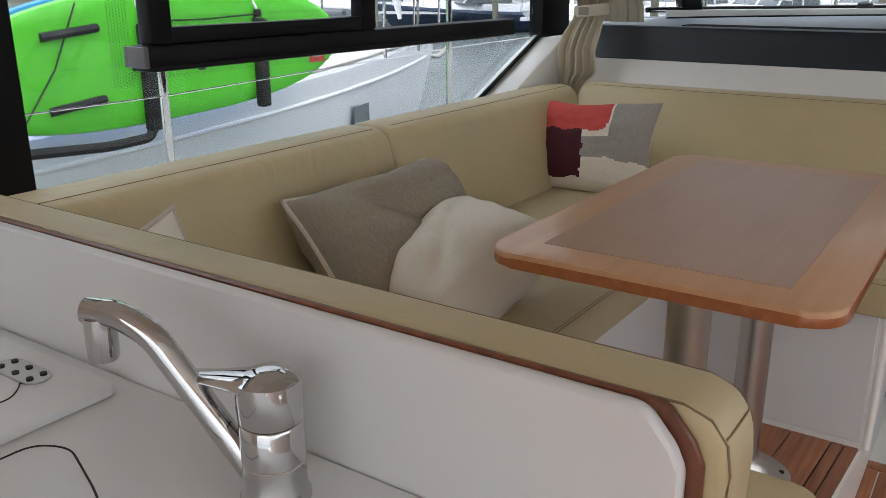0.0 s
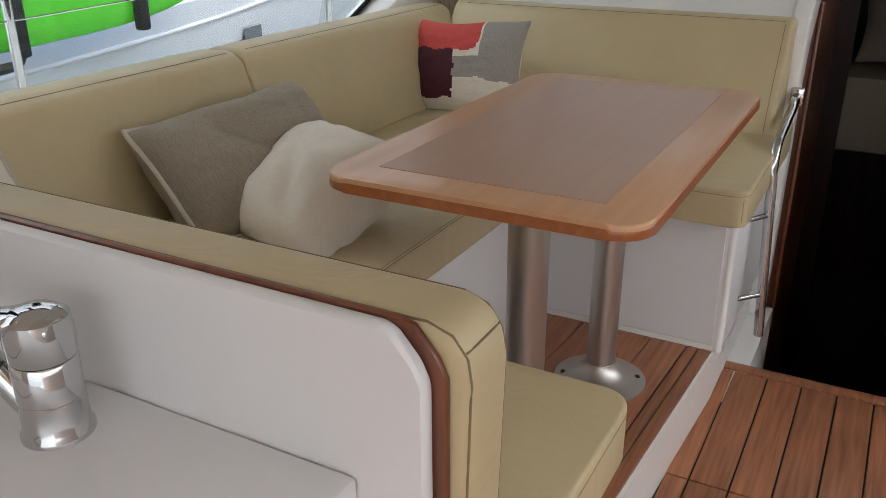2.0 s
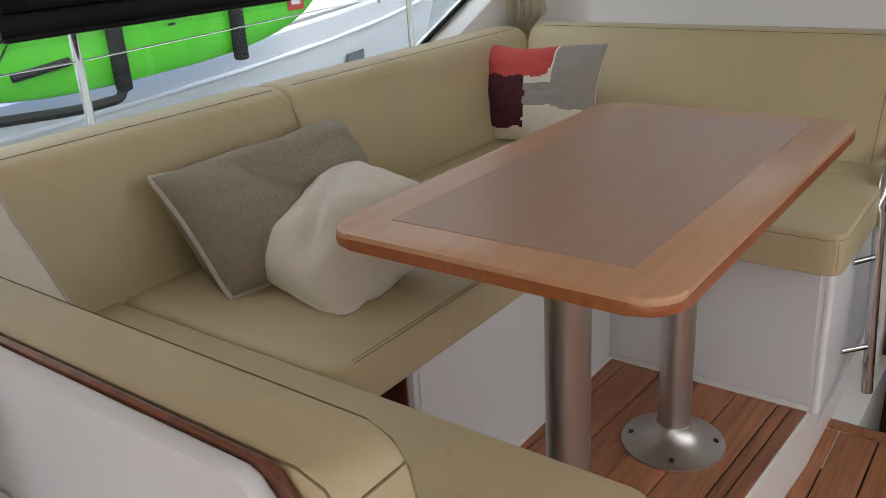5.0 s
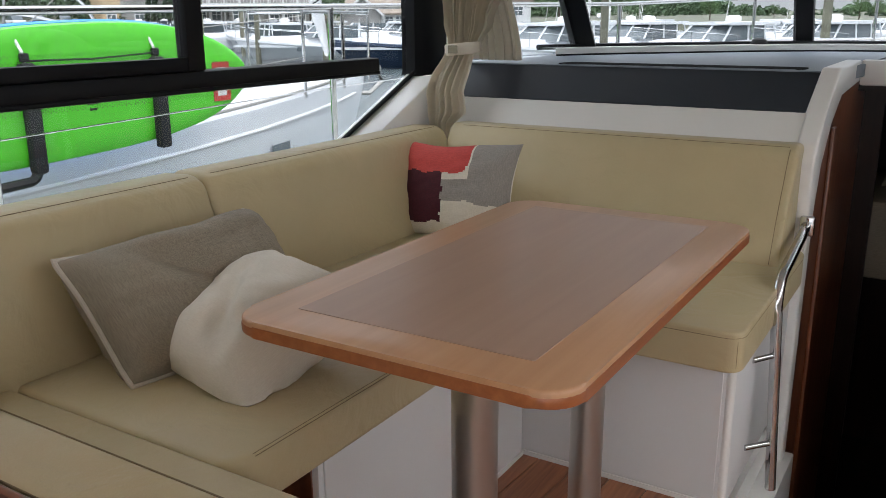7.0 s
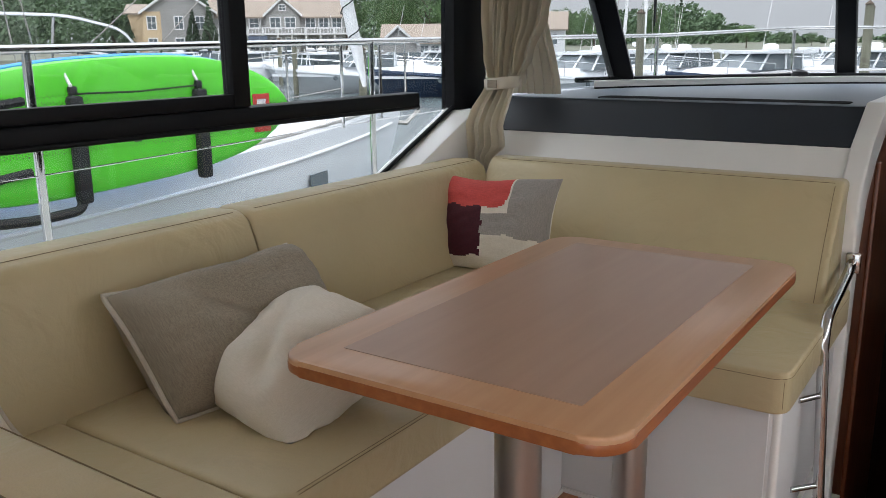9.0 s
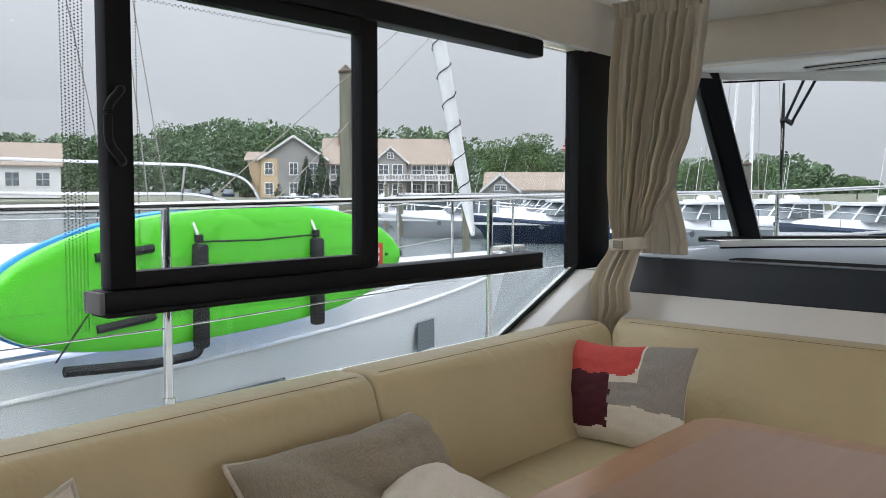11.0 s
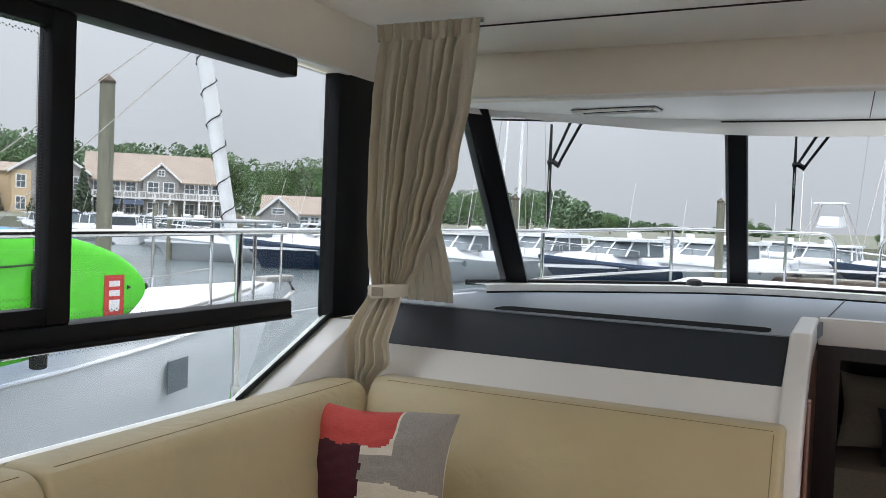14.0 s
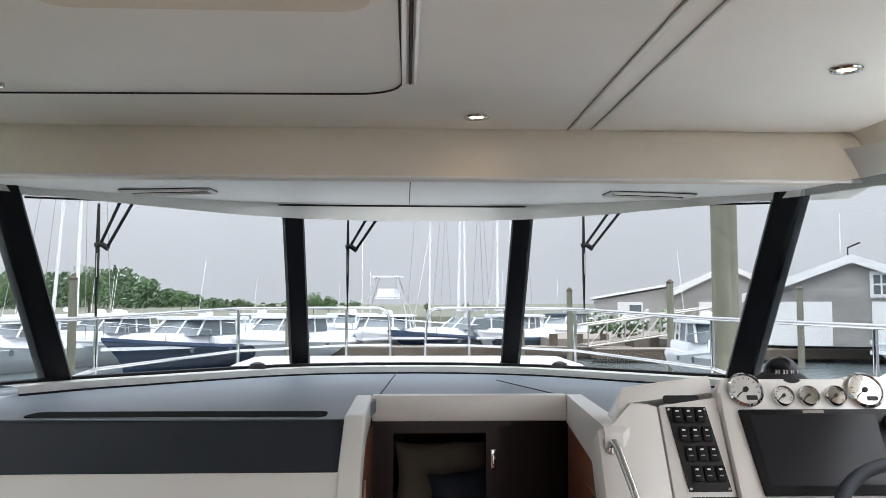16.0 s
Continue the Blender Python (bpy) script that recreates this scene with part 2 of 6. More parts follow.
GREEN = mat("green_board_skin", (0.10, 0.62, 0.03), 0.3, var=0.05, scale=4, coat=0.2)
BLUE = mat("blue_board_edge", (0.03, 0.28, 0.70), 0.35)
RUBBER = mat("black_foam", (0.015, 0.016, 0.018), 0.75)
HULLW = mat("white_boat_gelcoat", (0.80, 0.82, 0.85), 0.38, var=0.03, scale=1.5, coat=0.08)
HULLN = mat("navy_boat_hull", (0.03, 0.055, 0.11), 0.15, var=0.1, scale=1.5, coat=0.4)
BOATGLASS = mat("dark_boat_glass", (0.12, 0.145, 0.16), 0.08, var=0.05)
CANVAS = mat("dark_boat_canvas", (0.035, 0.05, 0.08), 0.8)
CONCRETE = mat("weathered_dock_timber", (0.25, 0.22, 0.19), 0.85, var=0.2, scale=3, bump=0.3, bscale=20)
PILING = mat("green_weathered_piling", (0.20, 0.195, 0.145), 0.9, var=0.5, scale=16, bump=0.6, bscale=40, stretch=(1, 1, 0.08))
LEAF = mat("tree_leaves", (0.095, 0.165, 0.058), 0.7, var=0.55, scale=0.9)
# leaf green paled towards blue: distance haze is put into this colour
WOODS = mat("haze_toned_leaves", (0.105, 0.165, 0.085), 0.8, var=0.45, scale=0.5)
LEAFD = mat("dark_conifer_leaves", (0.05, 0.085, 0.04), 0.7, var=0.4, scale=0.9)
BARK = mat("bark", (0.10, 0.075, 0.055), 0.9, var=0.3, scale=3)
SHINGLE = mat("grey_cedar_shingles", (0.34, 0.33, 0.32), 0.85, var=0.25, scale=4, stretch=(1, 1, 4))
SIDING = mat("cream_siding", (0.62, 0.47, 0.30), 0.7, var=0.06)
ROOF = mat("brown_roof_shingles", (0.30, 0.245, 0.20), 0.85, var=0.2, scale=3, stretch=(1, 1, 3))
TRIMW = mat("white_house_trim", (0.78, 0.78, 0.78), 0.5, var=0.03)
GRASS = mat("shore_grass", (0.15, 0.155, 0.115), 0.9, var=0.3, scale=0.4)

def water_mat():
    m = mat("harbour_water", (0.10, 0.125, 0.13), 0.24, var=0.1, scale=0.3)
    nt = m.node_tree; b = nt.nodes["Principled BSDF"]; L = nt.links.new
    g = nt.nodes.new("ShaderNodeNewGeometry"); mp = nt.nodes.new("ShaderNodeMapping"); mp.inputs["Scale"].default_value = (1.0, 2.2, 1)
    L(g.outputs["Position"], mp.inputs[0]); n = nt.nodes.new("ShaderNodeTexNoise"); n.inputs["Scale"].default_value = 2.2; n.inputs["Detail"].default_value = 5
    L(mp.outputs[0], n.inputs["Vector"]); bp = nt.nodes.new("ShaderNodeBump"); bp.inputs["Strength"].default_value = 0.13; bp.inputs["Distance"].default_value = 0.06
    L(n.outputs[0], bp.inputs["Height"]); L(bp.outputs[0], b.inputs["Normal"])
    return m
WATER = water_mat()

# ---------------------------------------------------------------- mesh helpers
def thing(name, label="", category="", group="", kind="", at=(0, 0, 0), turn=0.0):
    e = new(name); e.matrix_world = pose(*at, 0, 0, turn); e.empty_display_size = 0.05
    return tagged(e, label, category, group, kind)

def finish(name, bm, material, smooth=True, angle=40):
    me = bpy.data.meshes.new(name)
    bmesh.ops.recalc_face_normals(bm, faces=bm.faces)
    bm.to_mesh(me); bm.free()
    mats = material if isinstance(material, (list, tuple)) else [material]
    for m in mats: me.materials.append(m)
    if smooth:
        me.shade_smooth(); me.set_sharp_from_angle(angle=radians(angle))
    return me

def part(name, bm, material, parent=None, label="", m=None, smooth=True):
    o = new(name, finish(name, bm, material, smooth))
    if parent is not None: o.parent = parent
    if m is not None: o.matrix_local = m
    if label: o["label"] = label
    return o

def solid(name, bm, material, label="", category="", group="", kind=""):
    return tagged(new(name, finish(name, bm, material)), label, category, group, kind)

def box(x0, x1, y0, y1, z0, z1, bevel=0.0, seg=2, bm=None):
    b = bmesh.new()
    bmesh.ops.create_cube(b, size=1, matrix=Matrix.Translation(((x0 + x1) / 2, (y0 + y1) / 2, (z0 + z1) / 2)) @ Matrix.Diagonal((x1 - x0, y1 - y0, z1 - z0, 1)))
    if bevel: bmesh.ops.bevel(b, geom=b.edges[:], offset=bevel, segments=seg, profile=0.5, affect="EDGES", clamp_overlap=True)
    return join(bm, b)

def join(bm, b):
    if bm is None: return b
    me = bpy.data.meshes.new("tmp"); b.to_mesh(me); b.free(); bm.from_mesh(me); bpy.data.meshes.remove(me)
    return bm

def prism(pts, lo, hi, axis="y", bevel=0.0, seg=2, bm=None):
    """A polygon pushed along an axis: pts are (x, z) for y, (y, z) for x, (x, y) for z."""
    def at(p, d): return {"y": (p[0], d, p[1]), "x": (d, p[0], p[1]), "z": (p[0], p[1], d)}[axis]
    b = bmesh.new(); n = len(pts)
    A = [b.verts.new(at(p, lo)) for p in pts]; B = [b.verts.new(at(p, hi)) for p in pts]
    b.faces.new(A); b.faces.new(B[::-1])
    for i in range(n): b.faces.new((A[i], B[i], B[(i + 1) % n], A[(i + 1) % n]))
    if bevel: bmesh.ops.bevel(b, geom=b.edges[:], offset=bevel, segments=seg, profile=0.5, affect="EDGES", clamp_overlap=True)
    return join(bm, b)

def tube(pts, r, n=12, bm=None, closed=False, taper=None):
    b = bmesh.new(); pts = [Vector(p) for p in pts]; rings = []; N = len(pts)
    ref = Vector((0, 0, 1))
    for i, p in enumerate(pts):
        a = pts[(i - 1) % N] if (i or closed) else p; c = pts[(i + 1) % N] if (i < N - 1 or closed) else p
        d = (c - a).normalized()
        u = d.cross(ref)
        if u.length < 0.05: u = d.cross(Vector((0.3, 1, 0.1)))
        u.normalize(); v = d.cross(u); rr = r if taper is None else r * taper[i]
        rings.append([b.verts.new(p + rr * (math.cos(2 * math.pi * k / n) * u + math.sin(2 * math.pi * k / n) * v)) for k in range(n)])
    for i in range(N if closed else N - 1):
        A, B = rings[i], rings[(i + 1) % N]
        for k in range(n): b.faces.new((A[k], A[(k + 1) % n], B[(k + 1) % n], B[k]))
    if not closed: b.faces.new(rings[0][::-1]); b.faces.new(rings[-1])
    return join(bm, b)

def arc_path(pts, r=0.05, n=6):
    """Rounds the corners of a polyline."""
    P = [Vector(p) for p in pts]; out = [P[0]]
    for i in range(1, len(P) - 1):
        a, c = (P[i - 1] - P[i]), (P[i + 1] - P[i]); q = min(r, a.length * 0.45, c.length * 0.45)
        a, c = P[i] + a.normalized() * q, P[i] + c.normalized() * q
        for k in range(n + 1):
            t = k / n; out.append((1 - t) ** 2 * a + 2 * t * (1 - t) * P[i] + t * t * c)
    return out + [P[-1]]

def lathe(prof, at=(0, 0, 0), n=24, bm=None):
    b = bmesh.new(); rings = []
    for r, z in prof:
        rings.append([b.verts.new((at[0] + r * math.cos(2 * math.pi * k / n), at[1] + r * math.sin(2 * math.pi * k / n), at[2] + z)) for k in range(n)])
    for A, B in zip(rings, rings[1:]):
        for k in range(n): b.faces.new((A[k], A[(k + 1) % n], B[(k + 1) % n], B[k]))
    b.faces.new(rings[0][::-1]); b.faces.new(rings[-1])
    return join(bm, b)

def loft(secs, bm=None, cap=True, loop=True):
    b = bmesh.new(); R = [[b.verts.new(p) for p in s] for s in secs]; n = len(R[0])
    for A, B in zip(R, R[1:]):
        for k in range(n if loop else n - 1): b.faces.new((A[k], A[(k + 1) % n], B[(k + 1) % n], B[k]))
    if cap and loop: b.faces.new(R[0][::-1]); b.faces.new(R[-1])
    return join(bm, b)

def rrect(x0, x1, y0, y1, r, n=6):
    out = []
    for cx, cy, a in ((x1 - r, y1 - r, 0), (x0 + r, y1 - r, 90), (x0 + r, y0 + r, 180), (x1 - r, y0 + r, 270)):
        for k in range(n + 1):
            t = radians(a + 90 * k / n); out.append((cx + r * math.cos(t), cy + r * math.sin(t)))
    return out

def text(name, body, size, m, material, parent, depth=0.0008):
    c = bpy.data.curves.new(name, "FONT"); c.body = body; c.size = size; c.align_x = "CENTER"; c.align_y = "CENTER"; c.extrude = depth
    o = new("tmp_text", c); me = bpy.data.meshes.new_from_object(o.evaluated_get(bpy.context.evaluated_depsgraph_get()))
    bpy.data.objects.remove(o); me.materials.append(material)
    t = new(name, me); t.parent = parent; t.matrix_local = m
    return t

CL = 0.86          # the boat's centreline
# ---------------------------------------------------------------- floors
floor = solid("floor", box(0.66, 2.30, -1.6, 2.535, 0.0, 0.064), CAULK, "red-brown teak plank walkway floor", "floor", kind="structure")
dfloor = solid("floor_dinette", prism([(-0.6, 0.8), (0.60, 0.8), (0.692, 2.34), (-0.6, 2.34)], 0.15, 0.234, "z"), CAULK, "raised teak plank floor under the dinette table", "floor", kind="structure")
plinth = solid("floor_riser", prism([(-0.6, 0.8), (0.602, 0.8), (0.694, 2.34), (0.694, 3.0), (-0.6, 3.0)], -0.05, 0.149, "z"), GEL, "white moulded riser below the raised dinette floor", "step", kind="structure")
gal_floor = solid("floor_galley", box(-0.6, 0.66, -1.6, 0.79, 0.0, 0.064), CAULK, "dark floor below the galley counter", "floor", kind="structure")

# ---------------------------------------------------------------- port side
wallp = solid("wall_port", prism([(-1.6, -0.05), (4.3, -0.05), (4.3, 1.09), (3.06, 1.09), (2.97, 1.105), (2.57, 0.925), (1.10, 0.92), (-1.6, 0.92)], -0.564, -0.54, "x"), GEL, "white side wall under the saloon window", "wall", kind="structure")
headp = solid("wall_port_head", prism([(-0.60, 1.805), (-0.535, 1.805), (-0.50, 1.96), (-0.60, 1.96)], -1.6, 3.25, "y"), HEAD, "beige wall strip above the side window", "wall", kind="structure")
aftp = solid("wall_port_aft", box(-0.60, -0.54, -1.6, 0.60, 0.921, 1.804), HEAD, "beige side wall behind the galley", "wall", kind="structure")
ceil = solid("ceiling", box(-0.62, 2.34, -1.6, 3.60, 1.96, 2.06), CEIL, "white vinyl cabin ceiling", "ceiling", kind="structure")
head = solid("wall_header", loft([[(x, 3.545, 1.962), (x, 3.515, 1.935), (x, 3.475, 1.87), (x, 3.45, 1.797), (x, 3.55, 1.797), (x, 3.58, 1.962)] for x in (-0.62, 2.34)]), HEAD, "beige padded header above the windscreen", "wall", kind="structure")
def soffit():
    b = bmesh.new(); g = []
    for i in range(25):
        u = i / 12 - 1; x = CL + 1.42 * u; ye = 4.48 - 0.80 * abs(u) ** 2.2; zz = 1.842 - 0.07 * abs(u) ** 2
        g.append([b.verts.new((x, 3.5 + (ye - 3.5) * k / 6, 1.80 + (zz - 1.80) * k / 6)) for k in range(7)])
    for A, B in zip(g, g[1:]):
        for k in range(6): b.faces.new((A[k], A[k + 1], B[k + 1], B[k]))
    bmesh.ops.recalc_face_normals(b, faces=b.faces[:])
    bmesh.ops.solidify(b, geom=b.faces[:], thickness=-0.04)
    return b
soff = solid("ceiling_soffit", soffit(), CEIL, "grey-white soffit panel over the dash", "ceiling", kind="structure")
solid("roof_front", prism([(-0.62, 3.56), (2.34, 3.56), (2.2, 3.7), (1.4, 4.52), (0.32, 4.52), (-0.48, 3.7)], 1.93, 1.97, "z"), GEL, "white cabin roof edge", "roof", kind="structure")
walls = solid("wall_starboard", box(2.26, 2.32, -1.6, 4.3, -0.05, 1.10), GEL, "white starboard side wall", "wall", kind="structure")
heads = solid("wall_starboard_head", prism([(2.22, 1.96), (2.255, 1.805), (2.32, 1.805), (2.32, 1.96)], -1.6, 3.6, "y"), HEAD, "beige strip above the starboard window", "wall", kind="structure")
walla = solid("wall_aft", box(-0.6, 0.25, -1.66, -1.6, -0.05, 1.96), GEL, "white aft bulkhead beside the cockpit door", "wall", kind="structure")

# dash
dash = solid("dash", prism([(-0.54, 3.225), (0.70, 3.225), (0.75, 3.70), (1.355, 3.70), (1.32, 3.05), (2.26, 3.05), (2.26, 4.0), (2.08, 4.12), (1.35, 4.84), (CL, 4.9), (0.37, 4.84), (-0.36, 4.12), (-0.54, 4.0)], 1.09, 1.13, "z"), DASH, "slate grey vinyl dash top", "dash", kind="structure")
dfront = solid("dash_band", loft([[(x, 3.022, 1.034), (x, 3.226, 1.127), (x, 3.26, 1.08), (x, 3.06, 0.99)] for x in (-0.52, 0.682)]), NAVY, "black padded panel along the dash edge", "dash", kind="structure")
dwhite = solid("wall_forward", prism([(2.935, 0.15), (2.935, 0.955), (3.025, 1.033), (3.06, 1.0), (3.06, 0.15)], -0.54, 0.70, "x"), GEL, "white moulded bulkhead under the dash", "wall", kind="structure")

# port window
win = thing("window_1", "black-framed sliding side window", "window", kind="structure", at=(-0.55, 2.0, 1.3))
inv = win.matrix_world.inverted()
def wpart(name, bm, m, label="", parent=None):
    o = part(name, bm, m, label=label); o.parent = parent or win; o.matrix_parent_inverse = inv if parent is None else parent.matrix_world.inverted()
    return o
for pts in ([(2.018, 1.13), (2.965, 1.13), (2.965, 1.80), (2.018, 1.80)], [(0.62, 0.92), (2.57, 0.925), (2.965, 1.105), (2.965, 1.13), (0.62, 1.13)], [(0.62, 1.13), (1.38, 1.13), (1.38, 1.80), (0.62, 1.80)]):
    wpart("pane", prism(pts, -0.572, -0.566, "x"), GLASS).visible_shadow = False
wpart("pillar", box(-0.585, -0.53, 2.965, 3.17, 1.095, 1.81, 0.006), BLACK)
wpart("aft_pillar", box(-0.585, -0.53, 0.99, 1.098, 0.90, 1.81, 0.006), BLACK)
wpart("lower_rail", box(-0.575, -0.515, 1.345, 2.748, 1.122, 1.166, 0.008), BLACK)
wpart("upper_rail", box(-0.575, -0.515, 0.62, 2.74, 1.752, 1.803, 0.008), BLACK)
sash = wpart("sliding_sash", box(-0.56, -0.52, 1.990, 2.044, 1.166, 1.752, 0.005), BLACK)
wpart("sash_stile", box(-0.56, -0.52, 1.36, 1.412, 1.166, 1.752, 0.005), BLACK)
wpart("sash_rail", box(-0.557, -0.523, 1.40, 1.996, 1.1665, 1.198, 0.003), BLACK)
wpart("sash_rail", box(-0.557, -0.523, 1.40, 1.996, 1.718, 1.7515, 0.003), BLACK)
wpart("sash_pane", box(-0.543, -0.538, 1.405, 1.996, 1.19, 1.72), GLASS).visible_shadow = False

# windscreen
wb = [(-0.53, 3.2), (-0.385, 4.08), (0.37, 4.84), (1.31, 4.84), (2.07, 4.10), (2.25, 3.2)]
wt = [(-0.53, 3.2), (-0.435, 3.61), (0.37, 4.47), (1.335, 4.47), (2.11, 3.63), (2.25, 3.2)]
for i in range(5):
    q4 = [Vector((*wb[i], 1.135)), Vector((*wb[i + 1], 1.135)), Vector((*wt[i + 1], 1.90)), Vector((*wt[i], 1.90))]
    if i in (0, 4): q4[2].z, q4[3].z = 1.80, 1.80
    nrm = (q4[1] - q4[0]).cross(q4[3] - q4[0]).normalized() * 0.006
    b = loft([q4, [v + nrm for v in q4]])
    o = solid("windscreen_pane", b, GLASS, "clear raked windscreen pane", "window", "windscreen panes", "structure"); o.visible_shadow = False
for i in (1, 2, 3, 4):
    p, q = Vector((*wb[i], 1.12)), Vector((*wt[i], 1.92)); r = (0.052, 0.044, 0.044, 0.056)[i - 1]
    d = (p - Vector((CL, 2.4, 1.12))).normalized(); sd = Vector((-d.y, d.x, 0)).normalized()
    b = loft([[v + sd * r * cx + d * 0.035 * cy for cx, cy in ((-1, -0.4), (-0.8, -1), (0.8, -1), (1, -0.4), (1, 0.6), (-1, 0.6))] for v in (p, p.lerp(q, 0.5), q)])
    solid("windscreen_pillar", b, BLACK, "black sloping windscreen pillar", "pillar", "windscreen pillars", "structure")

solid("floor_ledge", box(0.66, 0.757, 2.345, 2.97, -0.75, 0.066, 0.004), GEL, "white moulded ledge beside the companionway", "ledge", kind="structure")
solid("sill_block", prism([(2.52, 0.90), (2.57, 0.918), (2.965, 1.098), (3.06, 1.085), (3.06, 0.86), (2.52, 0.86)], -0.539, -0.45, "x", 0.006, 2), GEL, "white sloping sill block in the window corner", "sill", kind="structure")

# ---------------------------------------------------------------- dinette
def snap(bm, pts, step=0.012):
    """A seam path drawn onto the surface of a cover."""
    tree_ = BVHTree.FromBMesh(bm); out_ = []
    for a, c in zip(pts, pts[1:]):
        a, c = Vector(a), Vector(c); n = max(1, int((c - a).length / step))
        for k in range(n):
            q, nv, _, _ = tree_.find_nearest(a.lerp(c, k / n)); out_.append(q + nv * 0.0003)
    q, nv, _, _ = tree_.find_nearest(Vector(pts[-1])); out_.append(q + nv * 0.0003)
    return [p for i, p in enumerate(out_) if i == 0 or (p - out_[i - 1]).length > 0.0008]
def cushion(name, label, pts, lo, hi, axis, seams=(), bevel=0.028, category="cushion", group="dinette cushions"):
    xs = [p[0] for p in pts]; t = thing(name, label, category, group)
    bm = prism(pts, lo, hi, axis, bevel, 4); bm.normal_update(); seams = [snap(bm, q) for q in seams]
    part("cover", bm, TAN, t)
    for q in seams: part("piping", tube(q, 0.0008, 6), PIPE, t, "dark stitched seam")
    return t

# seat bases
def bench_base(label, x0, x1, y0, y1, z0, side):
    t = thing("bench_base", label, "bench base", "bench bases")
    part("body", box(x0, x1, y0, y1, z0, 0.598, 0.006), WHITE, t)
    if side == "x":
        part("front_panel", box(x1, x1 + 0.004, y0 + 0.012, y1 - 0.012, z0 + 0.02, 0.588, 0.0015, 1), WHITE, t)
        part("toe_strip", box(x1, x1 + 0.003, y0, y1, z0, z0 + 0.014), GEL, t)
        part("end_panel", box(x0 + 0.01, x1 - 0.012, y0 - 0.004, y0, z0 + 0.004, 0.59, 0.0015, 1), MAHOG, t, "red-brown wood end panel")
    else:
        part("front_panel", box(x0 + 0.012, x1 - 0.022, y0 - 0.004, y0, z0 + 0.02, 0.588, 0.0015, 1), WHITE, t)
        part("corner_trim", lathe([(0.011, z0), (0.011, 0.594)], (x1 - 0.009, y0 + 0.009, 0), 16), GEL, t, "rounded white corner trim")
        part("toe_strip", box(x0, x1 - 0.02, y0 - 0.003, y0, z0, z0 + 0.014), GEL, t)
bench_base("white laminate bench base along the hull side", -0.535, 0.226, 1.522, 2.28, 0.238, "x")
bench_base("white laminate bench base with a rounded corner", 0.06, 0.712, 2.285, 2.90, 0.238, "y")
bench_base("white laminate base under the aft bench", -0.535, 0.62, 0.84, 1.16, 0.238, "y")
# seats
Z0, Z1 = 0.600, 0.687
def seam_rect(x0, x1, y0, y1, z): return arc_path([(x0, y0, z), (x1, y0, z), (x1, y1, z), (x0, y1, z), (x0, y0, z)], 0.02, 4)
cushion("seat_cushion", "tan vinyl seat cushion on the port bench", [(-0.45, 1.316), (0.225, 1.316), (0.258, 1.35), (0.258, 2.184), (0.231, 2.19), (0.231, 2.92), (-0.45, 2.92)], Z0, Z1, "z",
        [[(0.2475, y, Z1 - 0.004) for y in (1.36, 1.6, 1.9, 2.18)], [(0.2505, y, Z1 - 0.0065) for y in (1.36, 1.6, 1.9, 2.18)]], bevel=0.018)
cushion("seat_cushion", "tan vinyl seat cushion with stitched front edge on the forward bench", rrect(0.236, 0.740, 2.188, 2.90, 0.035, 4), Z0, Z1, "z",
        [arc_path([(0.27, 2.1925, Z1 - 0.0125), (0.708, 2.1925, Z1 - 0.0125), (0.7355, 2.222, Z1 - 0.0125), (0.7355, 2.85, Z1 - 0.0125)], 0.03), [(0.7305, 2.198, Z1 - 0.02), (0.7305, 2.198, 0.612)]], bevel=0.02)
cushion("seat_cushion", "tan vinyl seat cushion on the aft bench", rrect(-0.45, 0.752, 0.913, 1.311, 0.04, 4), Z0, Z1, "z",
        [arc_path([(0.7475, 0.95, Z1 - 0.0125), (0.7475, 1.272, Z1 - 0.0125), (0.715, 1.3065, Z1 - 0.0125), (-0.3, 1.3065, Z1 - 0.0125)], 0.035)], bevel=0.02)
# backs
def back_profile(top, base, depth, zt): return [(base, 0.66), (base + (top - base) * 0.35, 0.77), (top, zt - 0.02), (top - depth * 0.25, zt), (top - depth, zt - 0.004), (top - depth, 0.66)]
for y0, y1, lab in ((0.94, 1.841, "tan vinyl backrest cushion under the side window"), (1.845, 2.83, "long tan vinyl backrest cushion reaching the corner")):
    cushion("back_cushion", lab, back_profile(-0.325, -0.248, 0.13, 0.962), y0, y1, "y", [[(-0.352, y0 + 0.03, 0.9625), (-0.352, y1 - 0.03, 0.9625)]], 0.03, group="dinette backrests")
prof = [(2.69, 0.665), (2.75, 0.80), (2.835, 0.945), (2.86, 0.968), (2.94, 0.965), (2.94, 0.665)]
cushion("back_cushion", "tan vinyl backrest cushion against the dash bulkhead", prof, -0.325, 0.705, "x", [[(-0.28, 2.852, 0.9675), (0.68, 2.852, 0.9675)], [(0.683, 2.845, 0.958), (0.683, 2.752, 0.80), (0.683, 2.70, 0.69)]], 0.02, group="dinette backrests")
# aft backrest over the galley bulkhead
ab = thing("arm_cushion", "tan vinyl backrest cushion capping the galley bulkhead", "cushion", "dinette backrests")
bm = prism([(-0.52, 0.66), (0.738, 0.66), (0.746, 0.95), (0.742, 0.974), (0.73, 0.991), (0.71, 0.999), (-0.52, 1.001)], 0.844, 0.911, "y", 0.017, 5); bm.normal_update(); edge_ = [(-0.5, 0.9965), (0.706, 0.9945), (0.7265, 0.9875), (0.7385, 0.972), (0.7415, 0.95), (0.734, 0.70)]
seams = [snap(bm, [(x, yy, z) for x, z in edge_]) for yy in (0.849, 0.906)] + [snap(bm, [(0.739, 0.849, 0.977), (0.739, 0.906, 0.977)])]
part("cover", bm, TAN, ab)
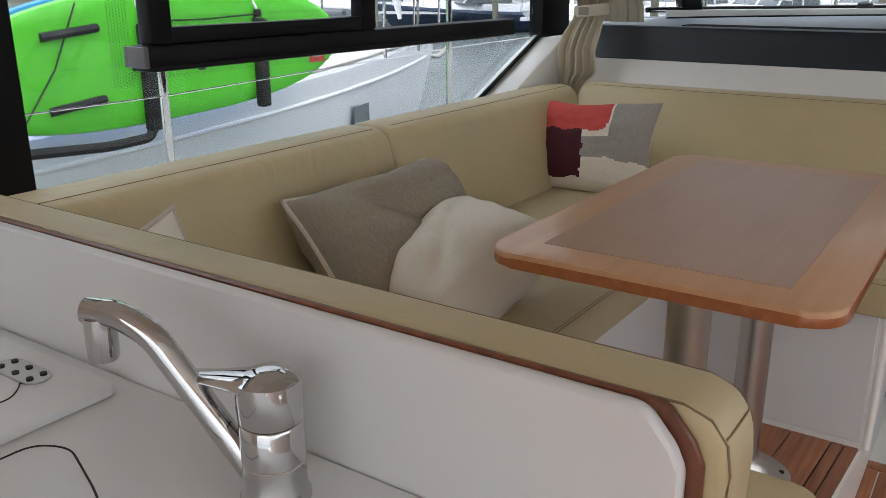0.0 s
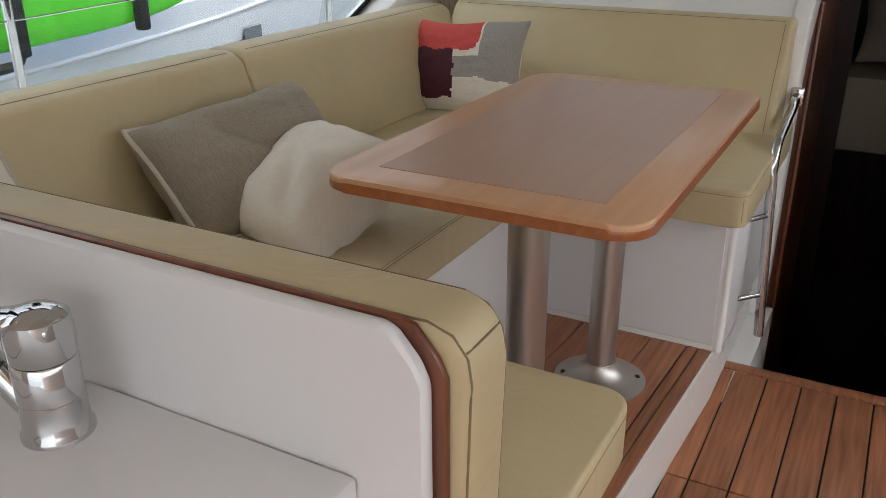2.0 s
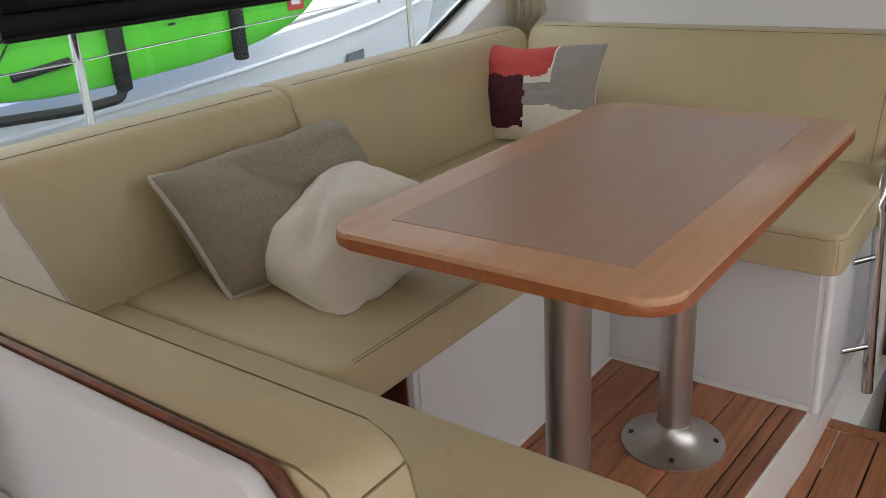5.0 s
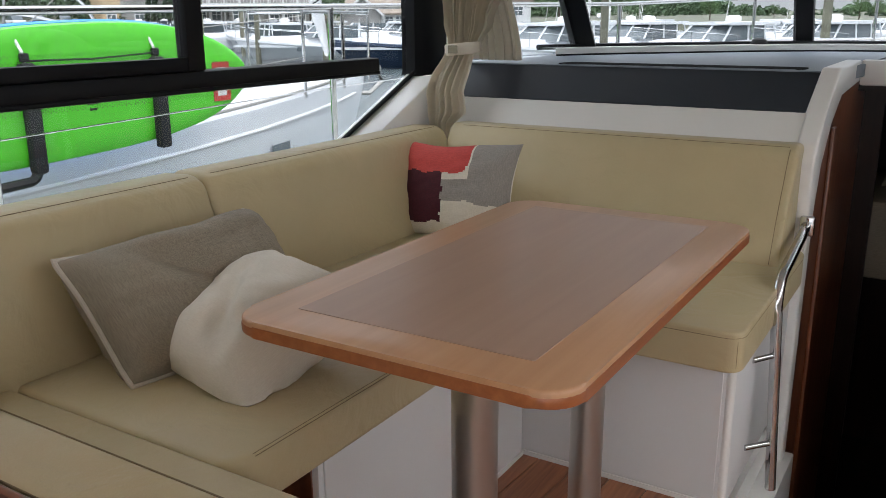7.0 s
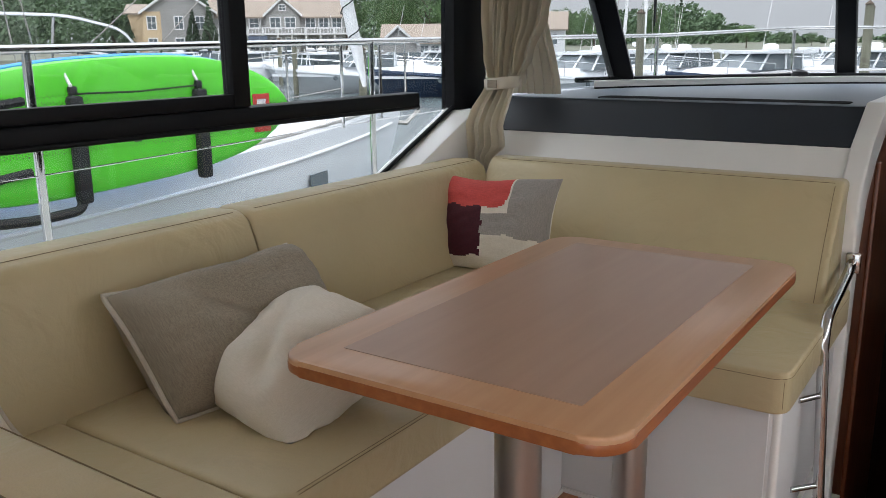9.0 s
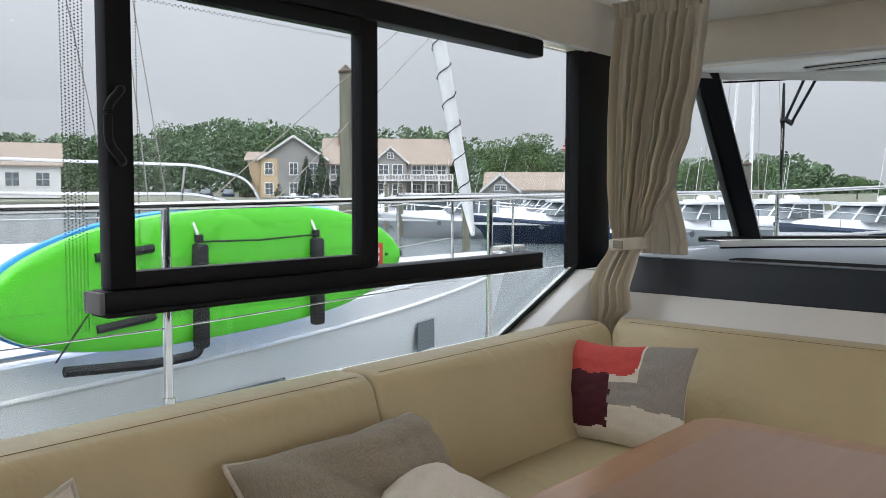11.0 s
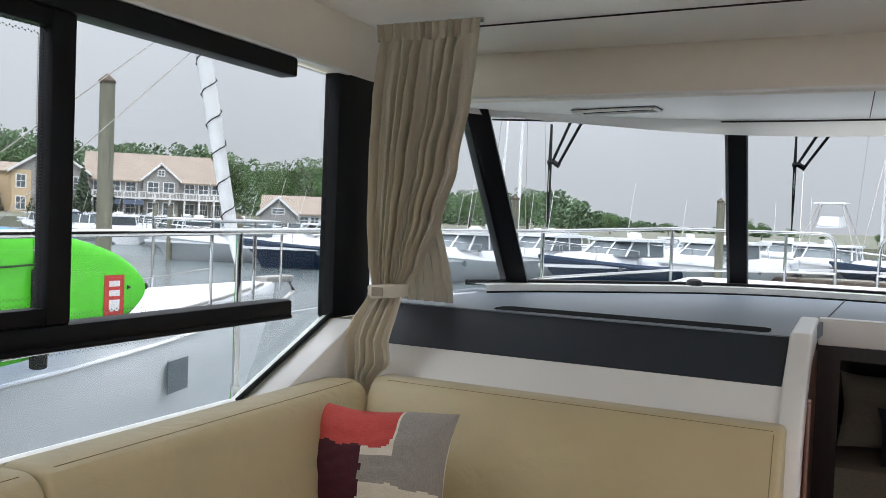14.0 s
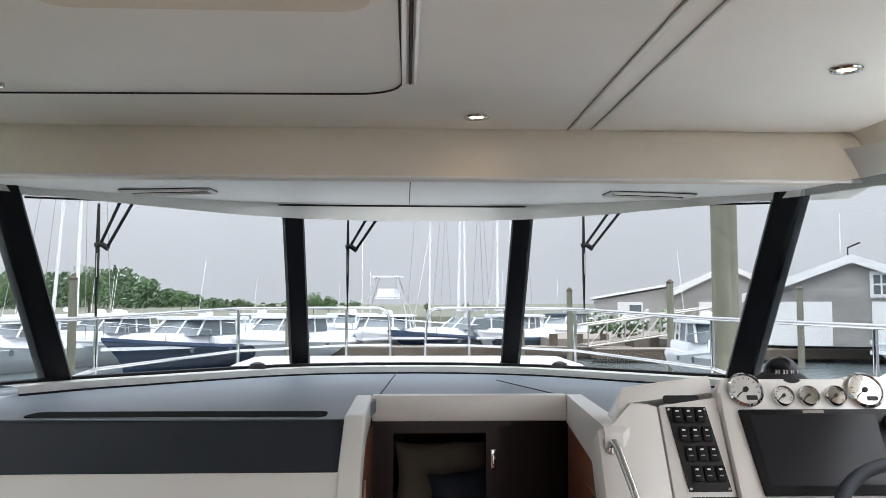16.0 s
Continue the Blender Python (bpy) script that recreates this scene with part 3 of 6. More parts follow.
for q in seams: part("piping", tube(q, 0.0011, 6), PIPE, ab, "stitched seam")

# galley bulkhead with wooden edge
bh = thing("wall_galley", "white laminate bulkhead with a wood edge behind the galley", "wall", kind="structure")
out = [(-0.54, 0.0), (0.717, 0.0), (0.717, 0.955), (0.709, 0.972), (0.69, 0.994), (0.68, 0.998), (-0.54, 0.998)]
part("panel", prism(out, 0.822, 0.837, "y", 0.003, 1), WHITE, bh)
part("wood_edge", prism([(x + (0.011 if x > 0 else 0), z + (0.002 if z > 0.5 else 0)) for x, z in out], 0.8373, 0.8435, "y", 0.0015, 1), MAHOG, bh, "brown wood edge trim")

# table
tb = thing("dinette_table", "cherry wood dinette table with a brown inlay top", "table", at=(0.48, 1.77, 0.24))
def tpart(name, bm, m, label="", parent=None):
    o = part(name, bm, m, label=label); p = parent or tb; o.parent = p; o.matrix_parent_inverse = Matrix.Translation((-0.48, -1.77, -0.24)) if parent is None else p.matrix_world.inverted() @ tb.matrix_world.inverted().inverted() @ Matrix.Translation((-0.48, -1.77, -0.24))
    return o
tpart("tabletop", prism(rrect(0.234, 0.736, 1.342, 2.222, 0.05, 8), 0.878, 0.899, "z", 0.007, 3), TABLE_EDGE, "satin cherry wood border")
# thin collar added to give the solid top its darker side colour
tpart("edge_band", prism(rrect(0.2332, 0.7368, 1.3412, 2.2228, 0.0508, 8), 0.8755, 0.8915, "z", 0.004, 2), TABLE_SIDE, "cherry side face, darker than the sheen-paled top")
tpart("inlay", prism(rrect(0.301, 0.662, 1.413, 2.166, 0.002, 2), 0.8985, 0.8998, "z"), TABLE_MID, "brown satin inlay panel")
tpart("rail", box(0.40, 0.54, 1.5, 2.12, 0.854, 0.874, 0.003), ALU)
for cx, cy, r in ((0.476, 1.6, 0.036), (0.490, 2.028, 0.033)):
    tpart("post", lathe([(r, 0.245), (r, 0.874)], (cx, cy, 0), 28), ALU, "brushed aluminium tube")
    tpart("flange", lathe([(0.105, 0.2405), (0.105, 0.246), (0.09, 0.252), (0.06, 0.262), (r + 0.006, 0.282), (r + 0.003, 0.292)], (cx, cy, 0), 36), ALU, "round aluminium floor flange")
    for a in (20, 110, 200, 290): tpart("screw", lathe([(0.006, 0.249), (0.006, 0.2555), (0.002, 0.257)], (cx + 0.085 * math.cos(radians(a)), cy + 0.085 * math.sin(radians(a)), 0), 8), RUBBER)

# ---------------------------------------------------------------- pillows
def pillow(name, label, w, h, t, centre, across, up, mats, pick=None, piping=None, seed=1, sag=0.0, n=26, ear=0.07, full=2.6, rest=0.0):
    e = thing(name, label, "pillow", "scatter cushions")
    X = Vector(across).normalized(); Zv = X.cross(Vector(up)).normalized(); Y = Zv.cross(X)
    e.matrix_world = Matrix.Translation(centre) @ Matrix((X, Y, Zv)).transposed().to_4x4()
    b = bmesh.new(); V = {}
    def P(u, v, side):
        pin = 1 - ear * (1 - abs(u) ** 2) * abs(v) ** 2 ; pin2 = 1 - ear * (1 - abs(v) ** 2) * abs(u) ** 2
        f = max(0.0, (1 - abs(u) ** full)) ** 0.55 * max(0.0, (1 - abs(v) ** full)) ** 0.55
        wr = noise.noise((u * 2.2 + seed, v * 2.2, side)) * 0.16 + noise.noise((u * 6 + seed, v * 6, side)) * 0.05
        edge = noise.noise((u * 1.6 + seed, v * 1.6, 7)) * 0.007
        fold = -0.22 * math.exp(-((u * 0.8 + v * 0.6 + 0.1) / 0.12) ** 2) * f if sag else 0
        return ((u * w / 2) * pin2 + edge, (v * h / 2) * pin + edge - sag * (1 - u * u) * 0.04, side * t / 2 * f * (1 + wr + fold) + sag * 0.03 * math.sin(2.2 * u + 1))
    for s in (1, -1):
        for i in range(n + 1):
            for j in range(n + 1):
                k = (i, j, 0 if i in (0, n) or j in (0, n) else s)
                if k not in V: V[k] = b.verts.new(P(2 * i / n - 1, 2 * j / n - 1, s))
        for i in range(n):
            for j in range(n):
                q = [V.get((a, c, s)) or V[(a, c, 0)] for a, c in ((i, j), (i + 1, j), (i + 1, j + 1), (i, j + 1))]
                f = b.faces.new(q if s > 0 else q[::-1])
                if pick and s > 0: f.material_index = pick((i + 0.5) / n, (j + 0.5) / n)
    if rest:   # the underside settles on the seat
        M = e.matrix_world.copy(); I = M.inverted()
        for q in b.verts:
            p = M @ q.co
            if p.z < rest: p.z = rest; q.co = I @ p
    rim = [V[(i, 0, 0)].co.copy() for i in range(n)] + [V[(n, j, 0)].co.copy() for j in range(n)] + [V[(i, n, 0)].co.copy() for i in range(n, 0, -1)] + [V[(0, j, 0)].co.copy() for j in range(n, 0, -1)]
    part("cover", b, mats, e)
    if piping: part("piping", tube(rim, 0.0052, 8, closed=True), piping, e, "corded edge")
    return e

pillow("lumbar_pillow", "taupe linen lumbar pillow leaning on the port backrest", 0.445, 0.265, 0.21, (-0.158, 1.637, 0.794), (0.0, 1, -0.01), (-0.62, -0.03, 0.72), [LINEN], piping=CORD, seed=2, sag=0.4, n=40, full=3.4, ear=0.03, rest=0.690)
pillow("square_pillow", "cream cotton pillow slumped on the port seat", 0.30, 0.315, 0.17, (0.022, 1.622, 0.764), (0.25, -0.035, -0.045), (-0.03, 0.26, 0.13), [CREAM], seed=5, n=40, ear=0.05, full=2.8, sag=0.5, rest=0.688)
def patch(u, v):
    u = max(0.0, (u - 0.16) / 0.84)
    wob = 0.012 * math.sin(23 * u) + 0.008 * math.sin(41 * v)
    coral_end = 0.58 if v > 0.78 else 0.58 - 0.5 * max(0.0, 0.06 - (v - 0.66)) 
    if v > 0.66 + wob and u < coral_end: return 1
    if 0.62 < v <= 0.68 and 0.10 < u < 0.16: return 3
    if v > 0.60 and 0.38 < u < 0.61 and (v <= 0.66 + wob or u >= coral_end): return 0 if v < 0.70 or u < 0.595 else 2
    if u >= 0.39 + wob and v > 0.37 + wob + 0.05 * (1 - u): return 2
    if 0.17 + wob < v <= 0.66 + wob and u < 0.40 + wob: return 3
    return 0
pillow("patchwork_pillow", "coral, plum and grey patchwork pillow in the corner", 0.405, 0.30, 0.13, (-0.168, 2.607, 0.802), (1, 0.03, 0.035), (0.0, 0.33, 0.94), [CREAM, CORAL, GREY, PLUM], patch, seed=9, n=72, ear=0.10, rest=0.689)
pillow("square_pillow", "cream cotton pillow with a corded edge standing in the aft corner", 0.30, 0.275, 0.13, (-0.204, 1.035, 0.768), (0.10, 0.95, 0.30), (-0.06, -0.075, 0.235), [CREAM], piping=CORD, seed=12, ear=0.09, rest=0.690)
pillow("square_pillow", "pale woven pillow lying against the aft backrest", 0.42, 0.26, 0.11, (0.40, 0.985, 0.812), (1, 0.0, 0.0), (0, -0.30, 0.93), [CREAM], seed=15, rest=0.690)

# ---------------------------------------------------------------- curtain
def lerp_rows(rows, z):
    for (za, *a), (zb, *c) in zip(rows, rows[1:]):
        if za >= z >= zb:
            t = (za - z) / (za - zb); t = t * t * (3 - 2 * t)
            return [p + (q - p) * t for p, q in zip(a, c)]
    return list(rows[-1][1:])
def drape(rows, y, folds, nz=60, ns=110, seed=3):
    b = bmesh.new(); g = []
    z0, z1 = rows[0][0], rows[-1][0]
    for i in range(nz + 1):
        z = z0 + (z1 - z0) * i / nz; xl, xr, amp = lerp_rows(rows, z); r = []
        for j in range(ns + 1):
            s = j / ns; ph = 2 * math.pi * folds * s + 1.5 * noise.noise((s * 5, seed, z * 0.22)) + 0.35 * noise.noise((s * 9, seed + 4, z * 1.1))
            yy = (y if not callable(y) else y(z)) + amp * (math.sin(ph) + 0.35 * math.sin(2.3 * ph + 1)) + 0.01 * noise.noise((s * 8, z * 3, seed))
            r.append(b.verts.new((xl + (xr - xl) * (s + 0.02 * math.sin(ph + 1.2)), yy, z)))
        g.append(r)
    for A, B in zip(g, g[1:]):
        for j in range(ns): b.faces.new((A[j], A[j + 1], B[j + 1], B[j]))
    bmesh.ops.solidify(b, geom=b.faces[:], thickness=0.003)
    return b
cu = thing("curtain", "cream cloth curtain tied back at the window corner", "curtain")
part("upper_drape", drape([(1.90, -0.428, -0.125, 0.014), (1.84, -0.43, -0.128, 0.026), (1.72, -0.436, -0.138, 0.036), (1.55, -0.436, -0.172, 0.042), (1.40, -0.432, -0.215, 0.041), (1.27, -0.425, -0.265, 0.031), (1.20, -0.416, -0.302, 0.017)], 3.005, 9, 70, 190), CURT, cu)
part("lower_drape", drape([(1.175, -0.416, -0.304, 0.016), (1.10, -0.435, -0.298, 0.020), (1.00, -0.432, -0.288, 0.018), (0.955, -0.425, -0.328, 0.014), (0.90, -0.41, -0.338, 0.013), (0.79, -0.395, -0.345, 0.010)], lambda z: 2.985 - 0.10 * min(1, max(0, (1.19 - z) / 0.13)), 5, 50, 110), CURT, cu)
part("heading_tape", drape([(1.938, -0.436, -0.118, 0.020), (1.915, -0.434, -0.12, 0.016), (1.89, -0.433, -0.121, 0.013)], 3.0, 13, 8, 190, 5), CURT, cu)
tie = part("tie", loft([[(-0.36 + r * math.cos(a) * 0.061, 2.985 + r * math.sin(a) * 0.045, z + 0.006 * math.cos(a)) for a in [2 * math.pi * k / 24 for k in range(24)]] for r, z in ((0.97, 1.168), (1.02, 1.172), (1.0, 1.187), (1.02, 1.201), (0.97, 1.205))]), CURT, cu, "cloth tie band")
part("stitched_tab", box(-0.385, -0.35, 2.935, 2.938, 1.174, 1.199, 0.001, 1), LINEN, tie)
cu2 = thing("curtain", "cream cloth curtain gathered behind the window pillar", "curtain")
part("drape", drape([(1.79, -0.49, -0.42, 0.012), (1.5, -0.49, -0.36, 0.018), (1.14, -0.49, -0.285, 0.02)], 3.25, 6, 30, 70, 8), CURT, cu2)
solid("curtain_rail", tube([(-0.44, 3.035, 1.945), (-0.12, 3.035, 1.945)], 0.007, 8), CHROME, "slim metal curtain rail under the ceiling", "curtain rail")

# ---------------------------------------------------------------- handrail, companionway
hr = thing("handrail", "polished steel grab rail beside the forward bench", "handrail", at=(0.012, 0, 0))
part("rail", tube(arc_path([(0.722, 2.885, 0.755), (0.728, 2.80, 0.752), (0.727, 2.52, 0.70), (0.757, 2.52, 0.19)], 0.07, 8), 0.0125, 14), CHROME, hr)
part("flange", box(0.705, 0.742, 2.885, 2.898, 0.728, 0.782, 0.006), CHROME, hr)
for z in (0.53, 0.31): part("standoff", tube([(0.757 - 0.058 * (z - 0.19), 2.52, z), (0.70, 2.46, z)], 0.007, 10), CHROME, hr)

mo = thing("companionway_frame", "white moulded frame round the companionway", "door frame", kind="structure")
pts = [(2.90, 0.0), (2.90, 0.92), (2.925, 0.965), (3.03, 1.042), (3.215, 1.142), (3.70, 1.142), (3.70, 1.07), (3.28, 1.07), (3.12, 1.00), (3.01, 0.90), (2.965, 0.78), (2.955, 0.0)]
part("port_side", prism(pts, 0.684, 0.736, "x", 0.008, 3), GEL, mo)
part("far_lip", box(0.736, 1.352, 3.688, 3.735, 1.06, 1.142, 0.006), GEL, mo)
part("starboard_side", loft([[(1.352, 3.70, 1.142), (1.40, 3.70, 1.142), (1.40, 3.70, 1.055), (1.352, 3.70, 1.055)], [(1.30, 2.97, 1.142), (1.36, 2.97, 1.142), (1.36, 2.97, 1.02), (1.30, 2.97, 1.02)], [(1.298, 2.95, 1.13), (1.34, 2.95, 1.13), (1.34, 2.95, 0.0), (1.298, 2.95, 0.0)]]), GEL, mo)
cw = thing("companionway", "mahogany lined stairwell to the forward cabin, its shade painted dark", "stairwell", kind="structure")
part("port_panel", prism([(2.96, -0.7), (4.2, -0.7), (4.2, 1.085), (3.29, 1.068), (3.13, 0.995), (3.02, 0.895), (2.96, 0.78)], 0.700, 0.731, "x", 0.0), MAHOG, cw)
part("stile", box(0.731, 0.744, 3.16, 3.20, -0.7, 0.98, 0.004), MAHOG, cw)
part("starboard_panel", loft([[(1.356, 3.70, 1.056), (1.38, 3.70, 1.056), (1.38, 3.70, -0.7), (1.356, 3.70, -0.7)], [(1.306, 2.97, 1.02), (1.34, 2.97, 1.02), (1.34, 2.97, -0.7), (1.306, 2.97, -0.7)]]), MAHOG, cw)
part("panel_rail", loft([[(1.345, 3.55, 0.95), (1.36, 3.55, 0.95), (1.36, 3.55, 0.91), (1.345, 3.55, 0.91)], [(1.30, 2.99, 0.95), (1.32, 2.99, 0.95), (1.32, 2.99, 0.91), (1.30, 2.99, 0.91)]]), MAHOG, cw)
# lining below is coloured near black for the little light down there
part("cabin_roof", box(0.70, 1.45, 3.735, 4.8, 1.04, 1.06), SHADEWOOD, cw)
part("forward_bulkhead", box(0.70, 0.80, 3.95, 3.98, -0.7, 1.05), SHADEWOOD, cw)
part("forward_bulkhead", box(1.12, 1.45, 3.95, 3.98, -0.7, 1.05), SHADEWOOD, cw)
part("door_head", box(0.80, 1.12, 3.95, 3.98, 0.985, 1.05), SHADEWOOD, cw)
part("latch_plate", box(1.135, 1.155, 3.944, 3.95, 0.86, 0.93, 0.002), CHROME, cw)
part("latch_ring", tube([(1.145 + 0.006 * math.cos(a), 3.94, 0.895 + 0.02 * math.sin(a)) for a in [k * math.pi / 6 for k in range(12)]], 0.002, 6, closed=True), CHROME, cw)
part("step", box(0.757, 1.30, 2.60, 2.95, -0.22, -0.18, 0.004), TEAK, cw)
part("step", box(0.757, 1.30, 2.95, 3.25, -0.55, -0.51, 0.004), TEAK, cw)
part("cabin_floor", box(0.70, 1.45, 2.54, 4.8, -0.74, -0.70), SHADEWOOD, cw)
part("riser", box(0.757, 1.30, 2.535, 2.56, -0.70, 0.03), SHADEWOOD, cw)
part("cabin_end", box(0.2, 1.9, 4.78, 4.8, -0.7, 1.05), SHADEWOOD, cw)
part("cabin_side", box(0.68, 0.70, 3.98, 4.8, -0.7, 1.05), SHADEWOOD, cw)
part("cabin_side", box(1.45, 1.47, 2.95, 4.8, -0.7, 1.05), SHADEWOOD, cw)
solid("berth", box(0.72, 1.44, 4.05, 4.77, 0.30, 0.62, 0.05), LINEN, "grey made-up berth in the forward cabin", "bed")
# a darker cloth paints the gloom of the deep cabin on this pillow
pillow("bed_pillow", "pale pillow on the forward berth, darkened for the dim cabin", 0.40, 0.28, 0.10, (1.00, 4.35, 0.76), (1, 0.05, 0), (0, 0.4, 0.9), [LINEN], seed=31)
pillow("bed_pillow", "dark blue pillow on the forward berth", 0.26, 0.20, 0.08, (1.06, 4.15, 0.72), (1, 0.05, 0.1), (0, 0.4, 0.9), [CANVAS], seed=33)

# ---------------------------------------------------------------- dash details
# the slot is a thin plate; the dark of its hollow is only colour
sl = solid("dash_slot", prism([(x, y) for x, y in rrect(-0.155, 0.63, 3.255, 3.375, 0.035, 6)], 1.128, 1.1325, "z"), SLOT, "defroster slot in the dash top, its shaded hollow painted black", "vent")
solid("dash_slot_lip", prism([(-0.13, 3.244), (0.61, 3.244), (0.61, 3.252), (-0.13, 3.252)], 1.128, 1.1318, "z"), DASH, "slate lip of the defroster slot", "trim", kind="structure")
for a, c in (((0.752, 3.73), (0.80, 4.70)), ((1.36, 3.73), (1.20, 4.35))):
    solid("dash_seam", tube([(*a, 1.1305), (*c, 1.1305)], 0.003, 6), CAULK, "dark joint between dash panels", "seam", kind="structure")
# sill of the windscreen: pale ledge and black gasket
def along(k, off, z):
    P = [Vector((*wb[i], z)) for i in range(1, 5)]; c = Vector((CL, 3.4, z)); out = []
    Q = arc_path([(-0.53, 3.85, z), *P, (2.25, 3.85, z)], 0.42, 10)
    return [p + (c - p).normalized() * off for p in Q]
A, B = along(0, 0.13, 1.132), along(0, 0.0, 1.132)
sill = bmesh.new(); lo = [sill.verts.new(p) for p in A]; hi = [sill.verts.new(p + Vector((0, 0, 0.028))) for p in A]; bk = [sill.verts.new(p + Vector((0, 0, 0.028))) for p in B]
for r0, r1 in ((lo, hi), (hi, bk)):
    for i in range(len(r0) - 1): sill.faces.new((r0[i], r0[i + 1], r1[i + 1], r1[i]))
solid("window_sill", sill, GEL, "pale moulded ledge below the windscreen", "sill", kind="structure")
solid("windscreen_gasket", tube([p + Vector((0, 0, 0.03)) for p in along(0, 0.03, 1.132)], 0.011, 8), BLACK, "black rubber gasket along the windscreen foot", "gasket", kind="structure")
solid("dash_gasket", tube(along(0, 0.135, 1.133), 0.004, 6), BLACK, "thin black joint at the dash edge", "gasket", kind="structure")
for x in (0.22, 1.50):
    solid("washer_nozzle", lathe([(0.036, 0), (0.036, 0.006), (0.03, 0.02), (0.012, 0.028)], (x, 4.60 if x < 1 else 4.62, 1.16), 18), RUBBER, "small black dome on the windscreen ledge", "dome", "ledge domes")

# visor strip above the glass
vis = bmesh.new(); T = [Vector((*wt[i], 0)) for i in range(1, 5)]; Q = arc_path([(-0.53, 3.3, 0), *T, (2.25, 3.3, 0)], 0.45, 10)
Ra = [vis.verts.new((p.x, p.y - 0.0, 1.90)) for p in Q]; Rb = [vis.verts.new((p.x, p.y + 0.03, 1.775)) for p in Q]
for i in range(len(Q) - 1): vis.faces.new((Ra[i], Ra[i + 1], Rb[i + 1], Rb[i]))
bmesh.ops.solidify(vis, geom=vis.faces[:], thickness=0.02)
solid("windscreen_head", vis, GEL, "white strip along the head of the windscreen", "trim", kind="structure")

# dark joint where the soffit meets the head strip
solid("soffit_joint", tube([(CL + 1.42 * u, 4.468 - 0.80 * abs(u) ** 2.2, 1.8335 - 0.068 * u * u) for u in [k / 20 - 1 for k in range(2, 39)]], 0.004, 6), CAULK, "dark joint along the front edge of the soffit", "seam", kind="structure")
# soffit: vents, seam, trim line
def vent(x0, x1, y0, y1, z, lean):
    v = thing("ceiling_vent", "white slotted air vent in the soffit", "vent", "soffit vents", at=((x0 + x1) / 2, (y0 + y1) / 2, z))
    v.matrix_world = pose((x0 + x1) / 2, (y0 + y1) / 2, z, 1.3, lean, 0)
    w, d = (x1 - x0) / 2, (y1 - y0) / 2
    for a in ((-w, w, -d, -d + 0.012), (-w, w, d - 0.012, d), (-w, -w + 0.012, -d, d), (w - 0.012, w, -d, d)):
        part("frame", box(a[0], a[1], a[2], a[3], -0.010, 0.0, 0.002, 1), GEL, v)
    # backing: dark sheet painted in place of the shaded hollow behind the slats
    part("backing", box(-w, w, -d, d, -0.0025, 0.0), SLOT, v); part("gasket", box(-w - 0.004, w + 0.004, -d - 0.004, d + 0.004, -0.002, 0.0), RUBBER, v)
    for k in range(2): part("slat", box(-w + 0.012, w - 0.012, -d + 0.036 + k * 0.03, -d + 0.041 + k * 0.03, -0.004, -0.0025), CEIL, v)
vent(-0.10, 0.19, 3.80, 3.92, 1.8075, -1.6); vent(1.53, 1.82, 3.80, 3.92, 1.8075, 1.6)
solid("soffit_seam", loft([[(0.851, y, z - 0.002), (0.854, y, z - 0.002), (0.854, y, z), (0.851, y, z)] for y, z in ((3.5, 1.80), (4.45, 1.841))]), CAULK, "dark joint between soffit panels", "seam", kind="structure")
solid("header_trim", tube([(-0.5, 3.452, 1.795), (2.24, 3.452, 1.795)], 0.006, 8), GEL, "white trim along the header's lower edge", "trim", kind="structure")
# ceiling: sliding shade track, grooves, lamps
tk = thing("sunshade_track", "slim black and white track of the roof shade", "track")
path = arc_path([(-0.48, 3.17, 1.9585), (0.83, 3.125, 1.9585), (0.815, 0.2, 1.9585)], 0.13, 10)
part("groove", tube(path, 0.003, 6), CAULK, tk, "thin dark groove")
for o, m_, r in ((0.012, GEL, 0.007), (0.026, CAULK, 0.004), (0.038, GEL, 0.006)):
    part("runner", tube([(0.822 + o, y, 1.9585) for y in (3.02, 0.2)], r, 6), m_, tk)
solid("roof_shade", prism(rrect(0.19, 0.775, 0.4, 2.51, 0.06, 5), 1.950, 1.9595, "z"), HEAD, "beige sliding roof shade panel", "shade")
for x in (1.33, 1.402):
    solid("ceiling_moulding", box(x, x + 0.014, -1.0, 3.52, 1.952, 1.9595, 0.003), CEIL, "narrow raised moulding on the ceiling", "moulding", "ceiling mouldings", "structure")
    solid("ceiling_joint", box(x - 0.003, x - 0.0005, -1.0, 3.52, 1.958, 1.9595), SEAM, "thin grey joint on the ceiling", "seam", kind="structure")
BULB = emit("warm_lamp_lens", (1.0, 0.80, 0.60), 4.0)
def downlight(x, y):
    d = thing("ceiling_light", "small round chrome recessed ceiling light, lit", "light", "ceiling lights", at=(x, y, 1.96))
    part("ring", lathe([(0.022, -0.001), (0.033, -0.001), (0.036, -0.004), (0.033, -0.008), (0.024, -0.007), (0.022, -0.003)], n=28), CHROME, d)
    part("lens", lathe([(0.022, -0.0005), (0.021, -0.004), (0.008, -0.005)], n=20), BULB, d)
    s = bpy.data.lights.new("lamp", "SPOT"); s.energy = 0.09; s.color = (1.0, 0.72, 0.45); s.spot_size = radians(120); s.spot_blend = 0.7; s.shadow_soft_size = 0.02
    o = new("lamp", s); o.matrix_world = pose(x, y, 1.945)
for x, y in ((1.038, 3.365), (1.834, 2.844), (1.1, 1.9), (1.83, 1.3), (-0.1, 0.35), (1.1, -0.4)): downlight(x, y)

